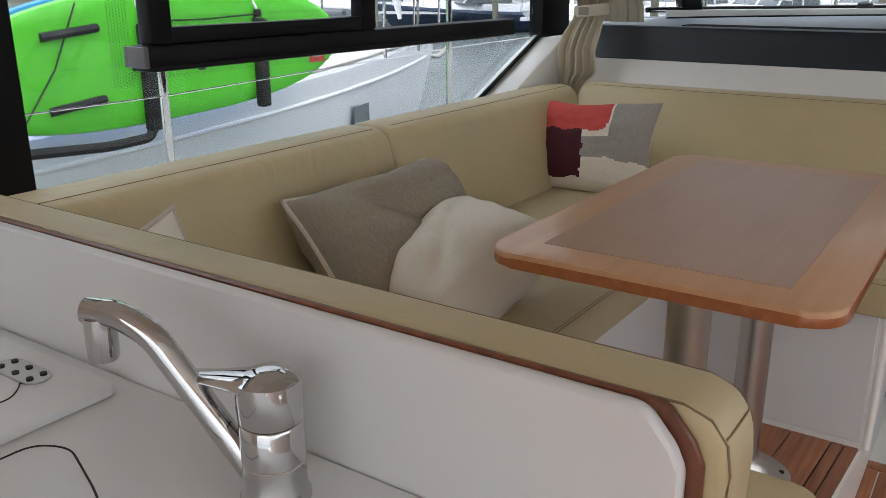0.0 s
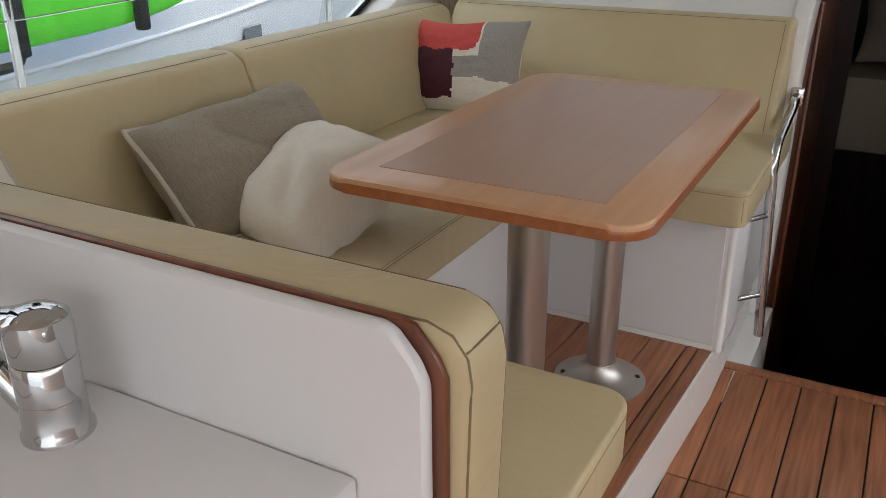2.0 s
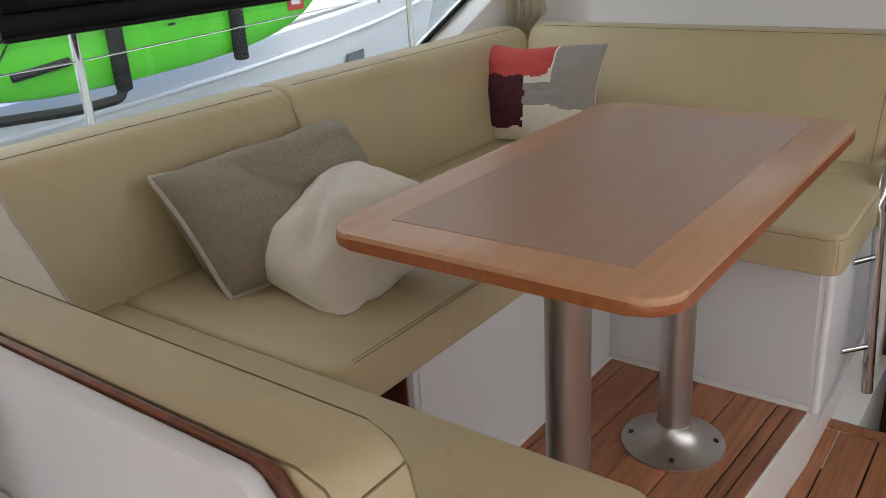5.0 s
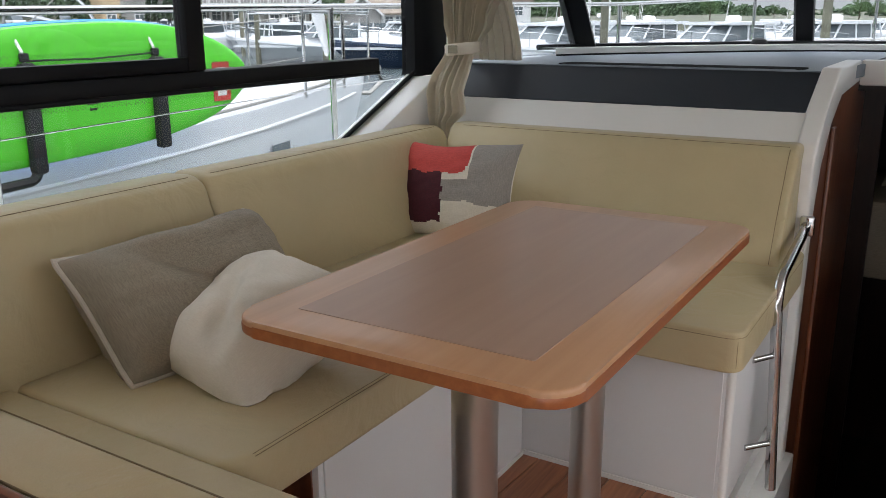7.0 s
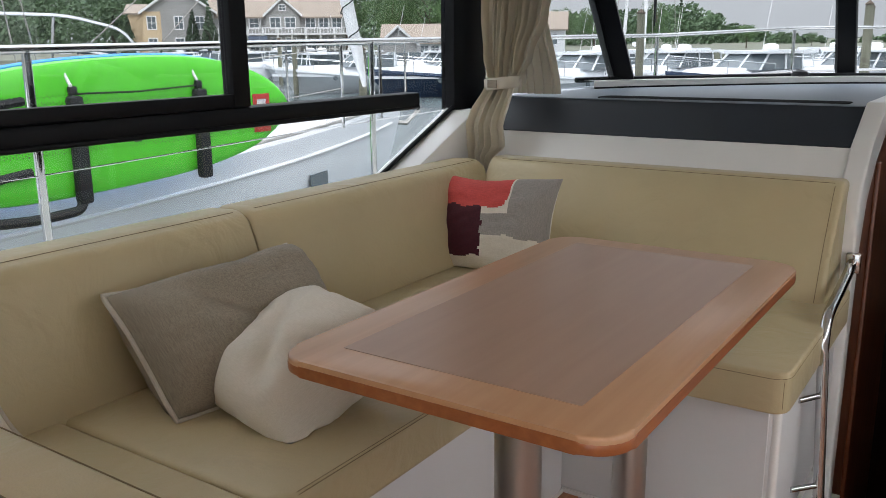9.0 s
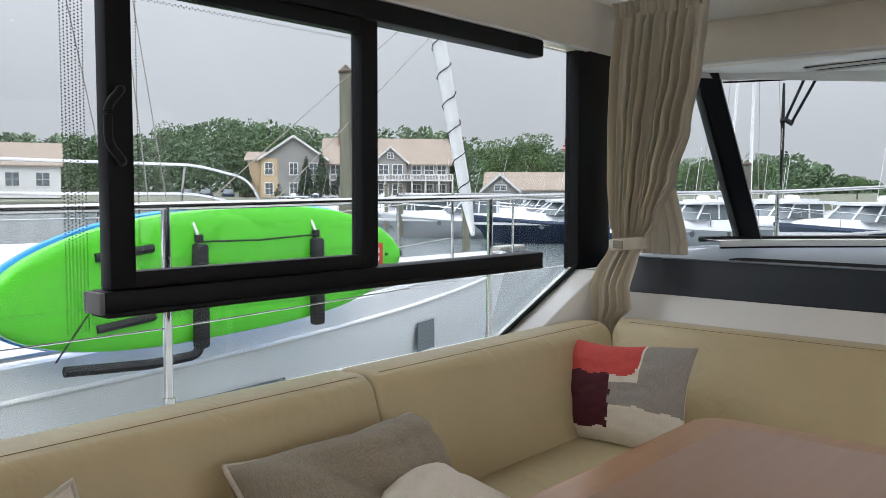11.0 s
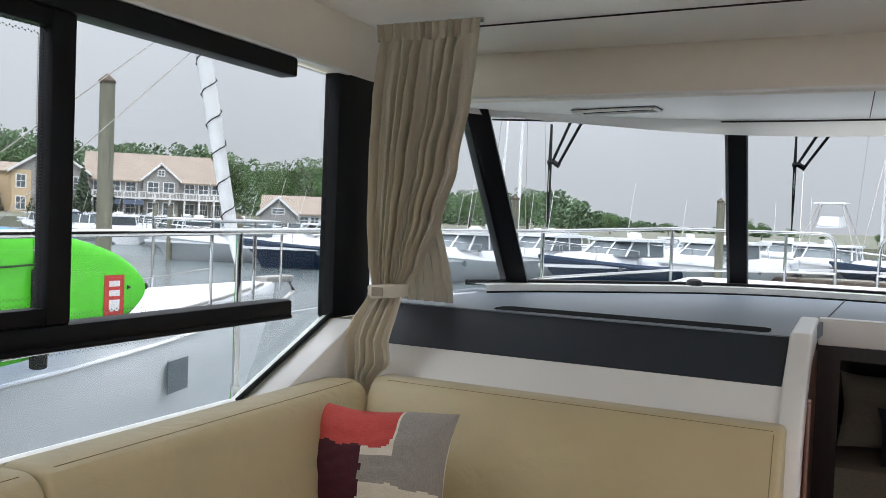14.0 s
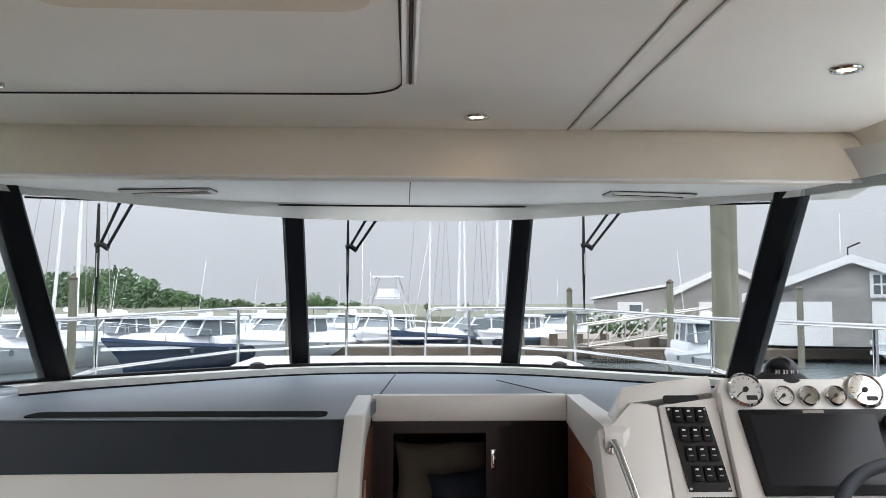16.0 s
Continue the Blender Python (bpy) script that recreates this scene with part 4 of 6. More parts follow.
# wipers outside the windscreen
def wiper(px, py, pz, s=1.0):
    w = thing("wiper", "black twin-arm windscreen wiper parked upright", "wiper", "windscreen wipers", at=(px, py, pz))
    part("arm", tube([(0.12 * s, -0.09, 0.18), (0.012, 0.0, 0.01)], 0.006, 8), RUBBER, w)
    part("arm", tube([(0.17 * s, -0.09, 0.18), (0.035, 0.0, -0.008)], 0.006, 8), RUBBER, w)
    part("bracket", tube([(-0.01, 0, 0.0), (0.012, 0, 0.006), (0.04, 0, -0.012)], 0.011, 8), RUBBER, w)
    part("blade", loft([[(-0.004 * k, -0.006, z), (0.004 * k, -0.006, z), (0.004 * k, 0.006, z), (-0.004 * k, 0.006, z)] for z, k in ((0.16, 0.8), (0.0, 1.6), (-0.13, 1.4), (-0.27, 0.5))]), RUBBER, w)
    part("slots", tube([(0.001, -0.008, -0.03), (0.001, -0.008, -0.12)], 0.002, 6), GEL, w, "pale marks along the blade")
wiper(0.588, 4.68, 1.675); wiper(-0.33, 4.26, 1.65); wiper(1.60, 4.58, 1.68)

# ---------------------------------------------------------------- window details
lt = wpart("latch", tube(arc_path([(-0.525, 1.385, 1.53), (-0.497, 1.378, 1.53), (-0.497, 1.35, 1.50), (-0.497, 1.35, 1.43), (-0.497, 1.378, 1.40), (-0.525, 1.385, 1.40)], 0.018), 0.008, 10), BLACK, "black pull handle")
wpart("rail_cap", box(-0.577, -0.513, 1.335, 1.346, 1.124, 1.164, 0.003), mat("grey_end_cap", (0.12, 0.12, 0.12), 0.4), "grey end cap")
wpart("lower_lip", box(-0.578, -0.512, 1.35, 2.743, 1.116, 1.127, 0.003), BLACK)
wpart("head_trim", box(-0.535, -0.515, 0.62, 3.0, 1.803, 1.812, 0.002), GEL, "white trim")
wpart("side_gasket", tube([(-0.536, 2.56, 0.926), (-0.536, 2.965, 1.108)], 0.007, 8), BLACK)
DOT = mat("black_printed_dots", (0.01, 0.01, 0.011), 0.5)
db = bmesh.new()
def dots(y0, y1, z0, z1, x):
    ny, nz = max(1, int(abs(y1 - y0) / 0.0062)), max(1, int(abs(z1 - z0) / 0.0062))
    for i in range(ny + 1):
        for j in range(nz + 1):
            y, z = y0 + (y1 - y0) * i / ny, z0 + (z1 - z0) * j / nz + (0.003 if i % 2 else 0)
            db.faces.new([db.verts.new((x, y + 0.0017 * math.cos(a), z + 0.0017 * math.sin(a))) for a in [k * math.pi / 3 for k in range(6)]])
dots(1.418, 1.982, 1.203, 1.215, -0.5365); dots(1.418, 1.982, 1.702, 1.714, -0.5365); dots(1.416, 1.428, 1.216, 1.70, -0.5365); dots(1.972, 1.982, 1.216, 1.70, -0.5365)
dots(1.30, 1.34, 1.09, 1.78, -0.5645); dots(1.34, 2.4, 1.10, 1.113, -0.5645); dots(2.04, 2.74, 1.168, 1.176, -0.5645)
o = wpart("printed_dots", db, DOT, "black dotted print along the glass edge"); tagged(o, kind="stuff")

# ---------------------------------------------------------------- galley
gc = thing("galley_counter", "white galley counter with raised lids", "counter")
part("worktop", box(-0.54, 0.655, 0.12, 0.821, 0.82, 0.856, 0.004), WHITE, gc)
part("front", box(-0.54, 0.63, 0.14, 0.16, 0.0, 0.82), WHITE, gc)
part("end_panel", box(0.61, 0.63, 0.14, 0.821, 0.0, 0.82), WHITE, gc)
part("lid", prism(rrect(-0.53, 0.112, 0.2, 0.792, 0.012, 4), 0.8562, 0.869, "z", 0.003, 2), WHITE, gc, "raised white lid")
part("sink_joint", tube(arc_path([(0.13, 0.45, 0.8562), (0.135, 0.68, 0.8562), (0.17, 0.697, 0.8562), (0.30, 0.65, 0.8562), (0.40, 0.5, 0.8562)], 0.06), 0.0011, 6), CAULK, gc, "thin dark joint")
part("lid_joint", tube(arc_path([(-0.5, 0.55, 0.8692), (0.02, 0.66, 0.8692), (0.06, 0.70, 0.8692), (0.02, 0.74, 0.8692), (-0.5, 0.775, 0.8692)], 0.05), 0.001, 6), CAULK, gc, "thin dark joint")
hg = part("hinge", prism([(x, y) for x, y in rrect(-0.04, 0.045, 0.732, 0.765, 0.016, 5)], 0.869, 0.872, "z", 0.001, 1), CHROME, gc, "polished steel hinge")
for x in (-0.027, 0.002, 0.03):
    for y in (0.741, 0.757): part("screw", lathe([(0.004, 0.872), (0.004, 0.8735), (0.001, 0.874)], (x, y, 0), 8), CAULK, hg)
fx, fy, fz = 0.390, 0.752, 0.856
fa = thing("faucet", "chrome single-lever galley faucet on the counter", "faucet", at=(fx, fy, fz))
part("body", lathe([(0.031, 0), (0.031, 0.004), (0.028, 0.008), (0.0275, 0.035), (0.0275, 0.036), (0.0265, 0.037), (0.0275, 0.038), (0.0275, 0.072), (0.026, 0.074)], n=36), CHROME, fa)
part("head", lathe([(0.0265, 0.075), (0.0278, 0.078), (0.0285, 0.10), (0.027, 0.112), (0.018, 0.118), (0.008, 0.119)], n=36), CHROME, fa)
def ell(x, y, z, ry, rz): return [(x, y + ry * math.cos(a), z + rz * math.sin(a)) for a in [k * math.pi / 8 for k in range(16)]]
part("lever", loft([ell(0.026, 0.0, 0.104, 0.012, 0.010), ell(0.01, -0.002, 0.108, 0.024, 0.013), ell(-0.02, -0.006, 0.108, 0.022, 0.009), ell(-0.06, -0.014, 0.103, 0.013, 0.005), ell(-0.092, -0.02, 0.099, 0.010, 0.005), ell(-0.098, -0.021, 0.098, 0.006, 0.003)]), CHROME, fa)
part("red_blue_dot", lathe([(0.003, 0), (0.003, 0.001)], n=8), RUBBER, fa, m=Matrix.Translation((-0.018, -0.0205, 0.088)) @ pose(0, 0, 0, 90, 0, -40))
part("spout", tube(arc_path([(-0.012, -0.008, 0.018), (-0.098, -0.036, 0.140), (-0.128, -0.046, 0.156), (-0.158, -0.056, 0.156)], 0.05, 8), 0.0122, 16), CHROME, fa)
part("aerator", lathe([(0.0120, -0.036), (0.0135, -0.033), (0.0140, -0.006), (0.0135, 0.004)], (-0.147, -0.0525, 0.148), 20), CHROME, fa)

# ---------------------------------------------------------------- helm console
U, Vv = Vector((1, 0, 0)), Vector((0, 0.5, 0.866)); Nn = U.cross(Vv); P0 = Vector((1.282, 2.90, 1.0))
HELM = Matrix.Translation(P0) @ Matrix((U, Vv, Nn)).transposed().to_4x4()
hc = thing("helm_console", "white moulded helm console with gauges and screen", "console"); hc.matrix_world = HELM
def slab(pts, lo, hi, bevel=0.004, bm=None): return prism(pts, lo, hi, "z", bevel, 2, bm)
part("left_wing", slab([(0.0, -1.0), (0.155, -1.0), (0.155, 0.213), (0.135, 0.218), (0.09, 0.225), (0.045, 0.165), (0.005, 0.155)], -0.10, 0.0), GEL, hc)
part("switch_face", slab([(0.158, -1.0), (0.30, -1.0), (0.30, 0.235), (0.158, 0.215)], -0.10, 0.003), GEL, hc)
part("main_face", slab([(0.303, -1.0), (0.96, -1.0), (0.96, 0.26), (0.72, 0.277), (0.70, 0.283), (0.62, 0.283), (0.58, 0.262), (0.40, 0.262), (0.37, 0.283), (0.31, 0.275), (0.296, 0.24), (0.303, 0.19)], -0.12, 0.022, 0.01), GEL, hc)
part("top_shelf", slab([(0.05, 0.17), (0.10, 0.232), (0.30, 0.25), (0.30, 0.30), (0.08, 0.27)], -0.20, -0.012), GEL, hc)
part("hatch", slab(rrect(0.175, 0.262, 0.225, 0.245, 0.006, 3), -0.012, -0.008, 0.001), RUBBER, hc)
sw = part("switch_panel", slab([(0.172, 0.209), (0.268, 0.209), (0.290, 0.006), (0.192, 0.006)], 0.0035, 0.007, 0.002), RUBBER, hc, "black switch panel")
for r in range(4):
    for c in range(3):
        u, v = 0.196 + c * 0.027 + (3 - r) * -0.0 + r * 0.007, 0.187 - r * 0.047
        k = part("rocker", slab(rrect(u - 0.0105, u + 0.0105, v - 0.018, v + 0.018, 0.003, 3), 0.0075, 0.0125, 0.0015), BLACK, sw)
        part("icon", slab(rrect(u - 0.004, u + 0.004, v + 0.007, v + 0.011, 0.001, 2), 0.0126, 0.0129, 0), TRIMW, sw)
        part("mark", slab(rrect(u - 0.005, u + 0.005, v - 0.007, v - 0.004, 0.001, 2), 0.0126, 0.0129, 0), GREY, sw)
for u, v in ((0.178, 0.202), (0.263, 0.202), (0.197, 0.012), (0.284, 0.012)): part("screw", lathe([(0.004, 0.007), (0.003, 0.0085)], (u, v, 0), 8), CHROME, sw)
part("lower_panel", slab(rrect(0.19, 0.30, -0.13, -0.006, 0.006, 3), 0.0035, 0.008, 0.002), RUBBER, hc, "black control panel")
DIAL = mat("white_dial", (0.72, 0.72, 0.70), 0.4)
def gauge(u, v, r, label):
    g = part("gauge", lathe([(r, 0.02), (r * 1.02, 0.03), (r * 0.9, 0.036), (r * 0.84, 0.031)], (u, v, 0), 32), CHROME, hc, label)
    part("dial", lathe([(r * 0.86, 0.024), (r * 0.86, 0.0305), (0.001, 0.0305)], (u, v, 0), 28), DIAL, g)
    for k in range(11):
        a = radians(220 - k * 26)
        part("tick", tube([(u + r * 0.62 * math.cos(a), v + r * 0.62 * math.sin(a), 0.031), (u + r * 0.76 * math.cos(a), v + r * 0.76 * math.sin(a), 0.031)], 0.0009, 4), RUBBER, g)
    part("hub", lathe([(r * 0.16, 0.031), (r * 0.14, 0.035)], (u, v, 0), 14), RUBBER, g)
    part("needle", tube([(u, v, 0.034), (u - r * 0.5, v - r * 0.35, 0.034)], 0.0012, 5), RUBBER, g)
    if r > 0.03: part("readout", slab(rrect(u - r * 0.05, u + r * 0.55, v - r * 0.62, v - r * 0.36, 0.001, 2), 0.031, 0.0318, 0), RUBBER, g)
for u, v, r in ((0.364, 0.242, 0.043), (0.452, 0.226, 0.026), (0.513, 0.226, 0.026), (0.578, 0.226, 0.026), (0.653, 0.240, 0.045)): gauge(u, v, r, "white dial in a chrome bezel")
part("screen", slab([(0.335, 0.191), (0.735, 0.191), (0.735, -0.012), (0.353, -0.012)], 0.022, 0.034, 0.003), BLACK, hc, "black chart plotter screen")
part("screen_glass", slab([(0.357, 0.176), (0.655, 0.176), (0.65, 0.008), (0.368, 0.008)], 0.034, 0.0352, 0), SCREEN, hc)
part("name_bar", slab(rrect(0.485, 0.535, 0.180, 0.187, 0.001, 2), 0.034, 0.0352, 0), GREY, hc)
part("knob", lathe([(0.022, 0.034), (0.022, 0.046), (0.017, 0.05), (0.016, 0.06), (0.008, 0.061)], (0.690, 0.155, 0), 24), RUBBER, hc)
for k in range(4): part("button", slab(rrect(0.668, 0.690, 0.09 - k * 0.022, 0.102 - k * 0.022, 0.003, 3), 0.034, 0.037, 0.001), CANVAS, hc)
cpm = HELM @ Vector((0.486, 0.295, -0.03))
cp = thing("compass", "black domed steering compass on the console", "compass", at=cpm)
part("base", lathe([(0.062, -0.02), (0.062, 0.004), (0.05, 0.014), (0.042, 0.018)], n=32), RUBBER, cp)
part("dome", lathe([(0.042, 0.012)] + [(0.042 * math.cos(radians(a)), 0.016 + 0.042 * math.sin(radians(a))) for a in (5, 20, 35, 50, 65, 80, 88)], n=32), SCREEN, cp, "glossy dark glass dome")
for k, n_ in enumerate(("30", "33", "N", "3")):
    a = radians(-125 + 24 * k)
    text("card_mark", n_, 0.013, Matrix.Translation((0.0435 * math.cos(a), 0.0435 * math.sin(a), 0.022)) @ pose(0, 0, 0, 80, 0, math.degrees(a) + 90), DIAL, cp, 0.0003)
whl = thing("steering_wheel", "black leather rimmed steering wheel", "steering wheel"); whl.matrix_world = HELM @ pose(0.62, -0.16, 0.16, -12, 0, 0)
part("rim", tube([(0.19 * math.cos(a), 0.19 * math.sin(a), 0) for a in [k * math.pi / 24 for k in range(48)]], 0.015, 12, closed=True), NAVY, whl)
for a in (90, 210, 330): part("spoke", tube([(0, 0, -0.03), (0.18 * math.cos(radians(a)), 0.18 * math.sin(radians(a)), 0)], 0.009, 8), CHROME, whl)
part("hub", lathe([(0.03, -0.15), (0.03, -0.05), (0.045, -0.04), (0.04, -0.015)], n=20), RUBBER, whl)
hh = thing("grab_handle", "polished steel grab handle on the console side", "handle")
part("bar", tube([HELM @ Vector(p) for p in arc_path([(0.03, 0.118, 0.003), (0.032, 0.112, 0.04), (0.06, -0.02, 0.045), (0.085, -0.16, 0.04), (0.085, -0.165, 0.003)], 0.03)], 0.009, 12), CHROME, hh)
part("flange", loft([[HELM @ Vector((0.03 + 0.018 * math.cos(a), 0.118 + 0.024 * math.sin(a), z)) for a in [k * math.pi / 8 for k in range(16)]] for z in (0.0, 0.005)]), CHROME, hh)

# ---------------------------------------------------------------- teak planks
def plank_mesh(w, l, t):
    return finish("plank", box(0, w, 0, l, -t, 0, 0.0012, 1), TEAK, False)
def planks(parent, x0, x1, y0, y1, z, w, joints, gap=0.004):
    cache = {}; ys = [y0, *joints, y1]; x = x0
    while x < x1 - 0.01:
        ww = min(w, x1 - x)
        for a, b in zip(ys, ys[1:]):
            key = (round(ww, 3), round(b - a, 3))
            if key not in cache: cache[key] = plank_mesh(ww - gap, b - a - gap, 0.006)
            o = new("plank", cache[key]); o.parent = parent; o.location = (x, a, z)
        x += w
planks(floor, 0.674, 0.7265, -1.55, 2.515, 0.07, 0.0525, [0.3, 1.987]); planks(floor, 0.7265, 2.25, -1.55, 2.515, 0.07, 0.087, [0.3, 1.987])
part("nosing", box(0.674, 2.0, 2.518, 2.56, 0.035, 0.072, 0.006), TEAK, floor, "rounded teak nosing")
dm = Matrix.Translation((0.602, 0.8, 0)) @ pose(0, 0, 0, 0, 0, -3.4)
def dplanks():
    cache = {}
    for k, (a, b) in enumerate([(-0.028, 0.0), (-0.056, -0.031)] + [(-0.147 - i * 0.09, -0.06 - i * 0.09) for i in range(9)]):
        me = finish("plank", box(a, b, 0.0, 1.535, -0.006, 0.0, 0.0012, 1), TEAK, False)
        o = new("plank", me); o.parent = dfloor; o.matrix_local = Matrix.Translation((0, 0, 0.24)) @ dm
dplanks()
solid("floor_edge", loft([[(0.602, 0.8, 0.15), (0.610, 0.8, 0.15), (0.610, 0.8, 0.235), (0.602, 0.8, 0.235)], [(0.694, 2.34, 0.15), (0.702, 2.34, 0.15), (0.702, 2.34, 0.235), (0.694, 2.34, 0.235)]]), GEL, "white edge of the raised dinette floor", "trim", kind="structure")

# ---------------------------------------------------------------- own deck outside
solid("water", box(-900, 900, -900, 900, -1.6, -1.1), WATER, "grey-green harbour water, lightly rippled", "water", kind="structure")
dk = thing("deck", "white gelcoat side deck and foredeck of the boat", "deck", kind="structure")
part("side_deck", box(-1.16, -0.601, -2.5, 4.6, 0.50, 0.60), GEL, dk)
part("gunwale", box(-1.19, -1.05, -2.5, 4.6, 0.45, 0.67, 0.02), GEL, dk)
part("side_deck", box(2.321, 2.88, -2.5, 4.6, 0.50, 0.60), GEL, dk)
part("gunwale", box(2.77, 2.91, -2.5, 4.6, 0.45, 0.67, 0.02), GEL, dk)
bowpts = [(-1.12, 4.9), (-0.98, 5.8), (-0.47, 7.2), (0.35, 8.25), (CL, 8.5), (1.37, 8.25), (2.19, 7.2), (2.70, 5.8), (2.84, 4.9)]
part("foredeck", prism(bowpts, 0.55, 0.74, "z", 0.03, 2), GEL, dk)
part("coachroof", prism([(-0.4, 4.95), (2.12, 4.95), (1.6, 5.8), (0.1, 5.8)], 0.72, 1.0, "z", 0.05, 3), GEL, dk)
part("hull", prism([(x * 0.98 + 0.017, y * 0.985 + 0.08) for x, y in bowpts], -1.3, 0.548, "z"), GEL, dk)
for x0, x1 in ((-1.15, -0.95), (2.67, 2.87)): part("hull_side", box(x0, x1, -2.5, 4.9, -1.3, 0.499), GEL, dk)
solid("cockpit_floor", box(-0.6, 2.3, -3.6, -1.61, -0.1, -0.02), TEAK, "teak cockpit floor behind the saloon", "floor", kind="structure")
solid("sun_pad", prism(rrect(-0.2, 1.92, 6.0, 7.1, 0.12, 5), 0.742, 1.07, "z", 0.05, 3), HULLW, "white sun pad on the foredeck", "sun pad")
rl = thing("deck_rail", "polished steel guard rail round the deck", "rail")
def rail_side(m):
    f = lambda x: x if m > 0 else 2 * CL - x
    top = arc_path([(f(-1.1), -2.4, 1.28), (f(-1.1), 1.6, 1.305), (f(-1.1), 4.0, 1.337), (f(-0.88), 5.8, 1.355), (f(-0.37), 7.2, 1.405), (f(0.35), 8.05, 1.41), (f(0.70), 8.2, 1.41), (f(0.72), 8.22, 0.76)], 0.12, 6)
    part("top_rail", tube(top, 0.0125, 10), CHROME, rl)
    part("lower_rail", tube([(f(-1.1), 4.2, 0.90), (f(-0.88), 5.8, 1.07), (f(-0.37), 7.2, 1.10), (f(0.35), 8.05, 1.10), (f(0.71), 8.2, 1.10)], 0.010, 8), CHROME, rl)
    part("wire", tube([(f(-1.1), -2.4, 0.97), (f(-1.1), 1.82, 0.98), (f(-1.1), 3.235, 1.02), (f(-1.1), 4.2, 1.03)], 0.0025, 6), CHROME, rl)
    for x, y, z0, z1 in ((-1.1, 0.4, 0.72, 1.30), (-1.1, 1.82, 0.72, 1.31), (-1.1, 3.235, 0.72, 1.33), (-1.1, 4.5, 0.72, 1.34), (-0.88, 5.8, 0.73, 1.36), (-0.37, 7.2, 0.73, 1.40), (0.35, 8.05, 0.73, 1.41)):
        s = part("stanchion", tube([(f(x), y, z0), (f(x), y, z1)], 0.0125, 10), CHROME, rl)
        part("base", lathe([(0.026, z0), (0.026, z0 + 0.012), (0.018, z0 + 0.03), (0.017, z0 + 0.07)], (f(x), y, 0), 14), CHROME, s)
rail_side(1); rail_side(-1)

# ---------------------------------------------------------------- neighbouring sailing boat and paddle board
def sail_hull():
    secs = []
    for y in (-6, -3, 0, 2, 3.2, 4.2, 5.0, 5.8, 6.5, 7.0, 7.38):
        t = max(0, (y - 1.5) / 5.9); hw = 1.25 * (1 - t ** 2.3) + 0.02; zt = 0.58 + 0.20 * max(0, (y - 1) / 6.4) ** 1.3; cx = -4.1
        foot = 0.78 * (1 - t ** 1.6) + 0.005
        secs.append([(cx + hw * s * k, y - dy * t, z) for s, k, z, dy in ((1, 0.90, zt + 0.0, 0), (1, 1.0, zt - 0.02, 0), (1, 1.0, zt - 0.15, 0.02), (1, 0.97, 0.1, 0.25), (1, foot, -0.7, 0.7), (1, foot * 0.6, -1.3, 1.0), (-1, foot * 0.6, -1.3, 1.0), (-1, foot, -0.7, 0.7), (-1, 0.97, 0.1, 0.25), (-1, 1.0, zt - 0.15, 0.02), (-1, 1.0, zt - 0.02, 0), (-1, 0.90, zt, 0))])
    return loft(secs)
sb_ = thing("sailing_boat", "white sailing yacht moored alongside", "sailboat")
part("hull", sail_hull(), HULLW, sb_)
def hull_x(y): return -4.1 + 1.25 * (1 - max(0, (y - 1.5) / 5.9) ** 2.3)
def sheer_z(y): return 0.58 + 0.20 * max(0, (y - 1) / 6.4) ** 1.3
ys = [-4 + 0.5 * i for i in range(23)]
part("rubbing_strake", tube([(hull_x(y) + 0.012, y, sheer_z(y) - 0.17) for y in ys if y < 7.2], 0.016, 8), TRIMW, sb_)
part("toe_rail", tube([(hull_x(y) * 0.985 - 0.06, y, sheer_z(y) + 0.015) for y in ys if y < 7.2], 0.014, 8), ALU, sb_)
for y0, y1, z0, z1 in ((2.2, 3.70, 0.10, 0.26), (5.17, 5.44, 0.16, 0.38)):
    part("hull_window", loft([[(hull_x(y) + 0.004, y, z0 + (0.03 if y == y0 and y1 - y0 > 1 else 0)), (hull_x(y) + 0.010, y, z0), (hull_x(y) + 0.010, y, z1), (hull_x(y) + 0.004, y, z1)] for y in (y0, (y0 + y1) / 2, y1)]), BOATGLASS, sb_, "dark hull window")
part("cabin_trunk", prism([(-4.75, 0.55), (-3.45, 0.55), (-3.6, 1.02), (-4.6, 1.02)], -4.5, 3.6, "y", 0.08, 3), HULLW, sb_)
part("bow_roller", box(-4.17, -4.03, 7.2, 7.62, 0.76, 0.82, 0.01), ALU, sb_)
part("anchor", tube([(-4.1, 7.6, 0.80), (-4.1, 7.72, 0.66), (-4.1, 7.5, 0.55), (-4.2, 7.42, 0.56)], 0.025, 8), ALU, sb_)
part("furled_sail", tube([(-4.0, 6.75 - (z - 0.9) * 0.285, z) for z in (0.95, 1.1, 1.3, 3, 6, 10, 13)], 0.062, 12, taper=[0.3, 0.6, 0.9, 1.1, 1.0, 0.8, 0.3]), TRIMW, sb_, "white furled headsail")
part("sail_tie", tube([(-4.0 + 0.075 * math.cos(k), 6.75 - (1.2 + 0.04 * k - 0.9) * 0.285 + 0.075 * math.sin(k), 1.2 + 0.04 * k) for k in range(0, 60)], 0.006, 5), RUBBER, sb_)
part("mast", tube([(-4.1, 1.6, 0.9), (-4.1, 1.6, 14)], 0.075, 14), ALU, sb_)
part("boom", tube([(-4.1, 1.5, 1.75), (-4.1, -2.6, 1.85)], 0.11, 12), GREY, sb_, "grey boom cover")
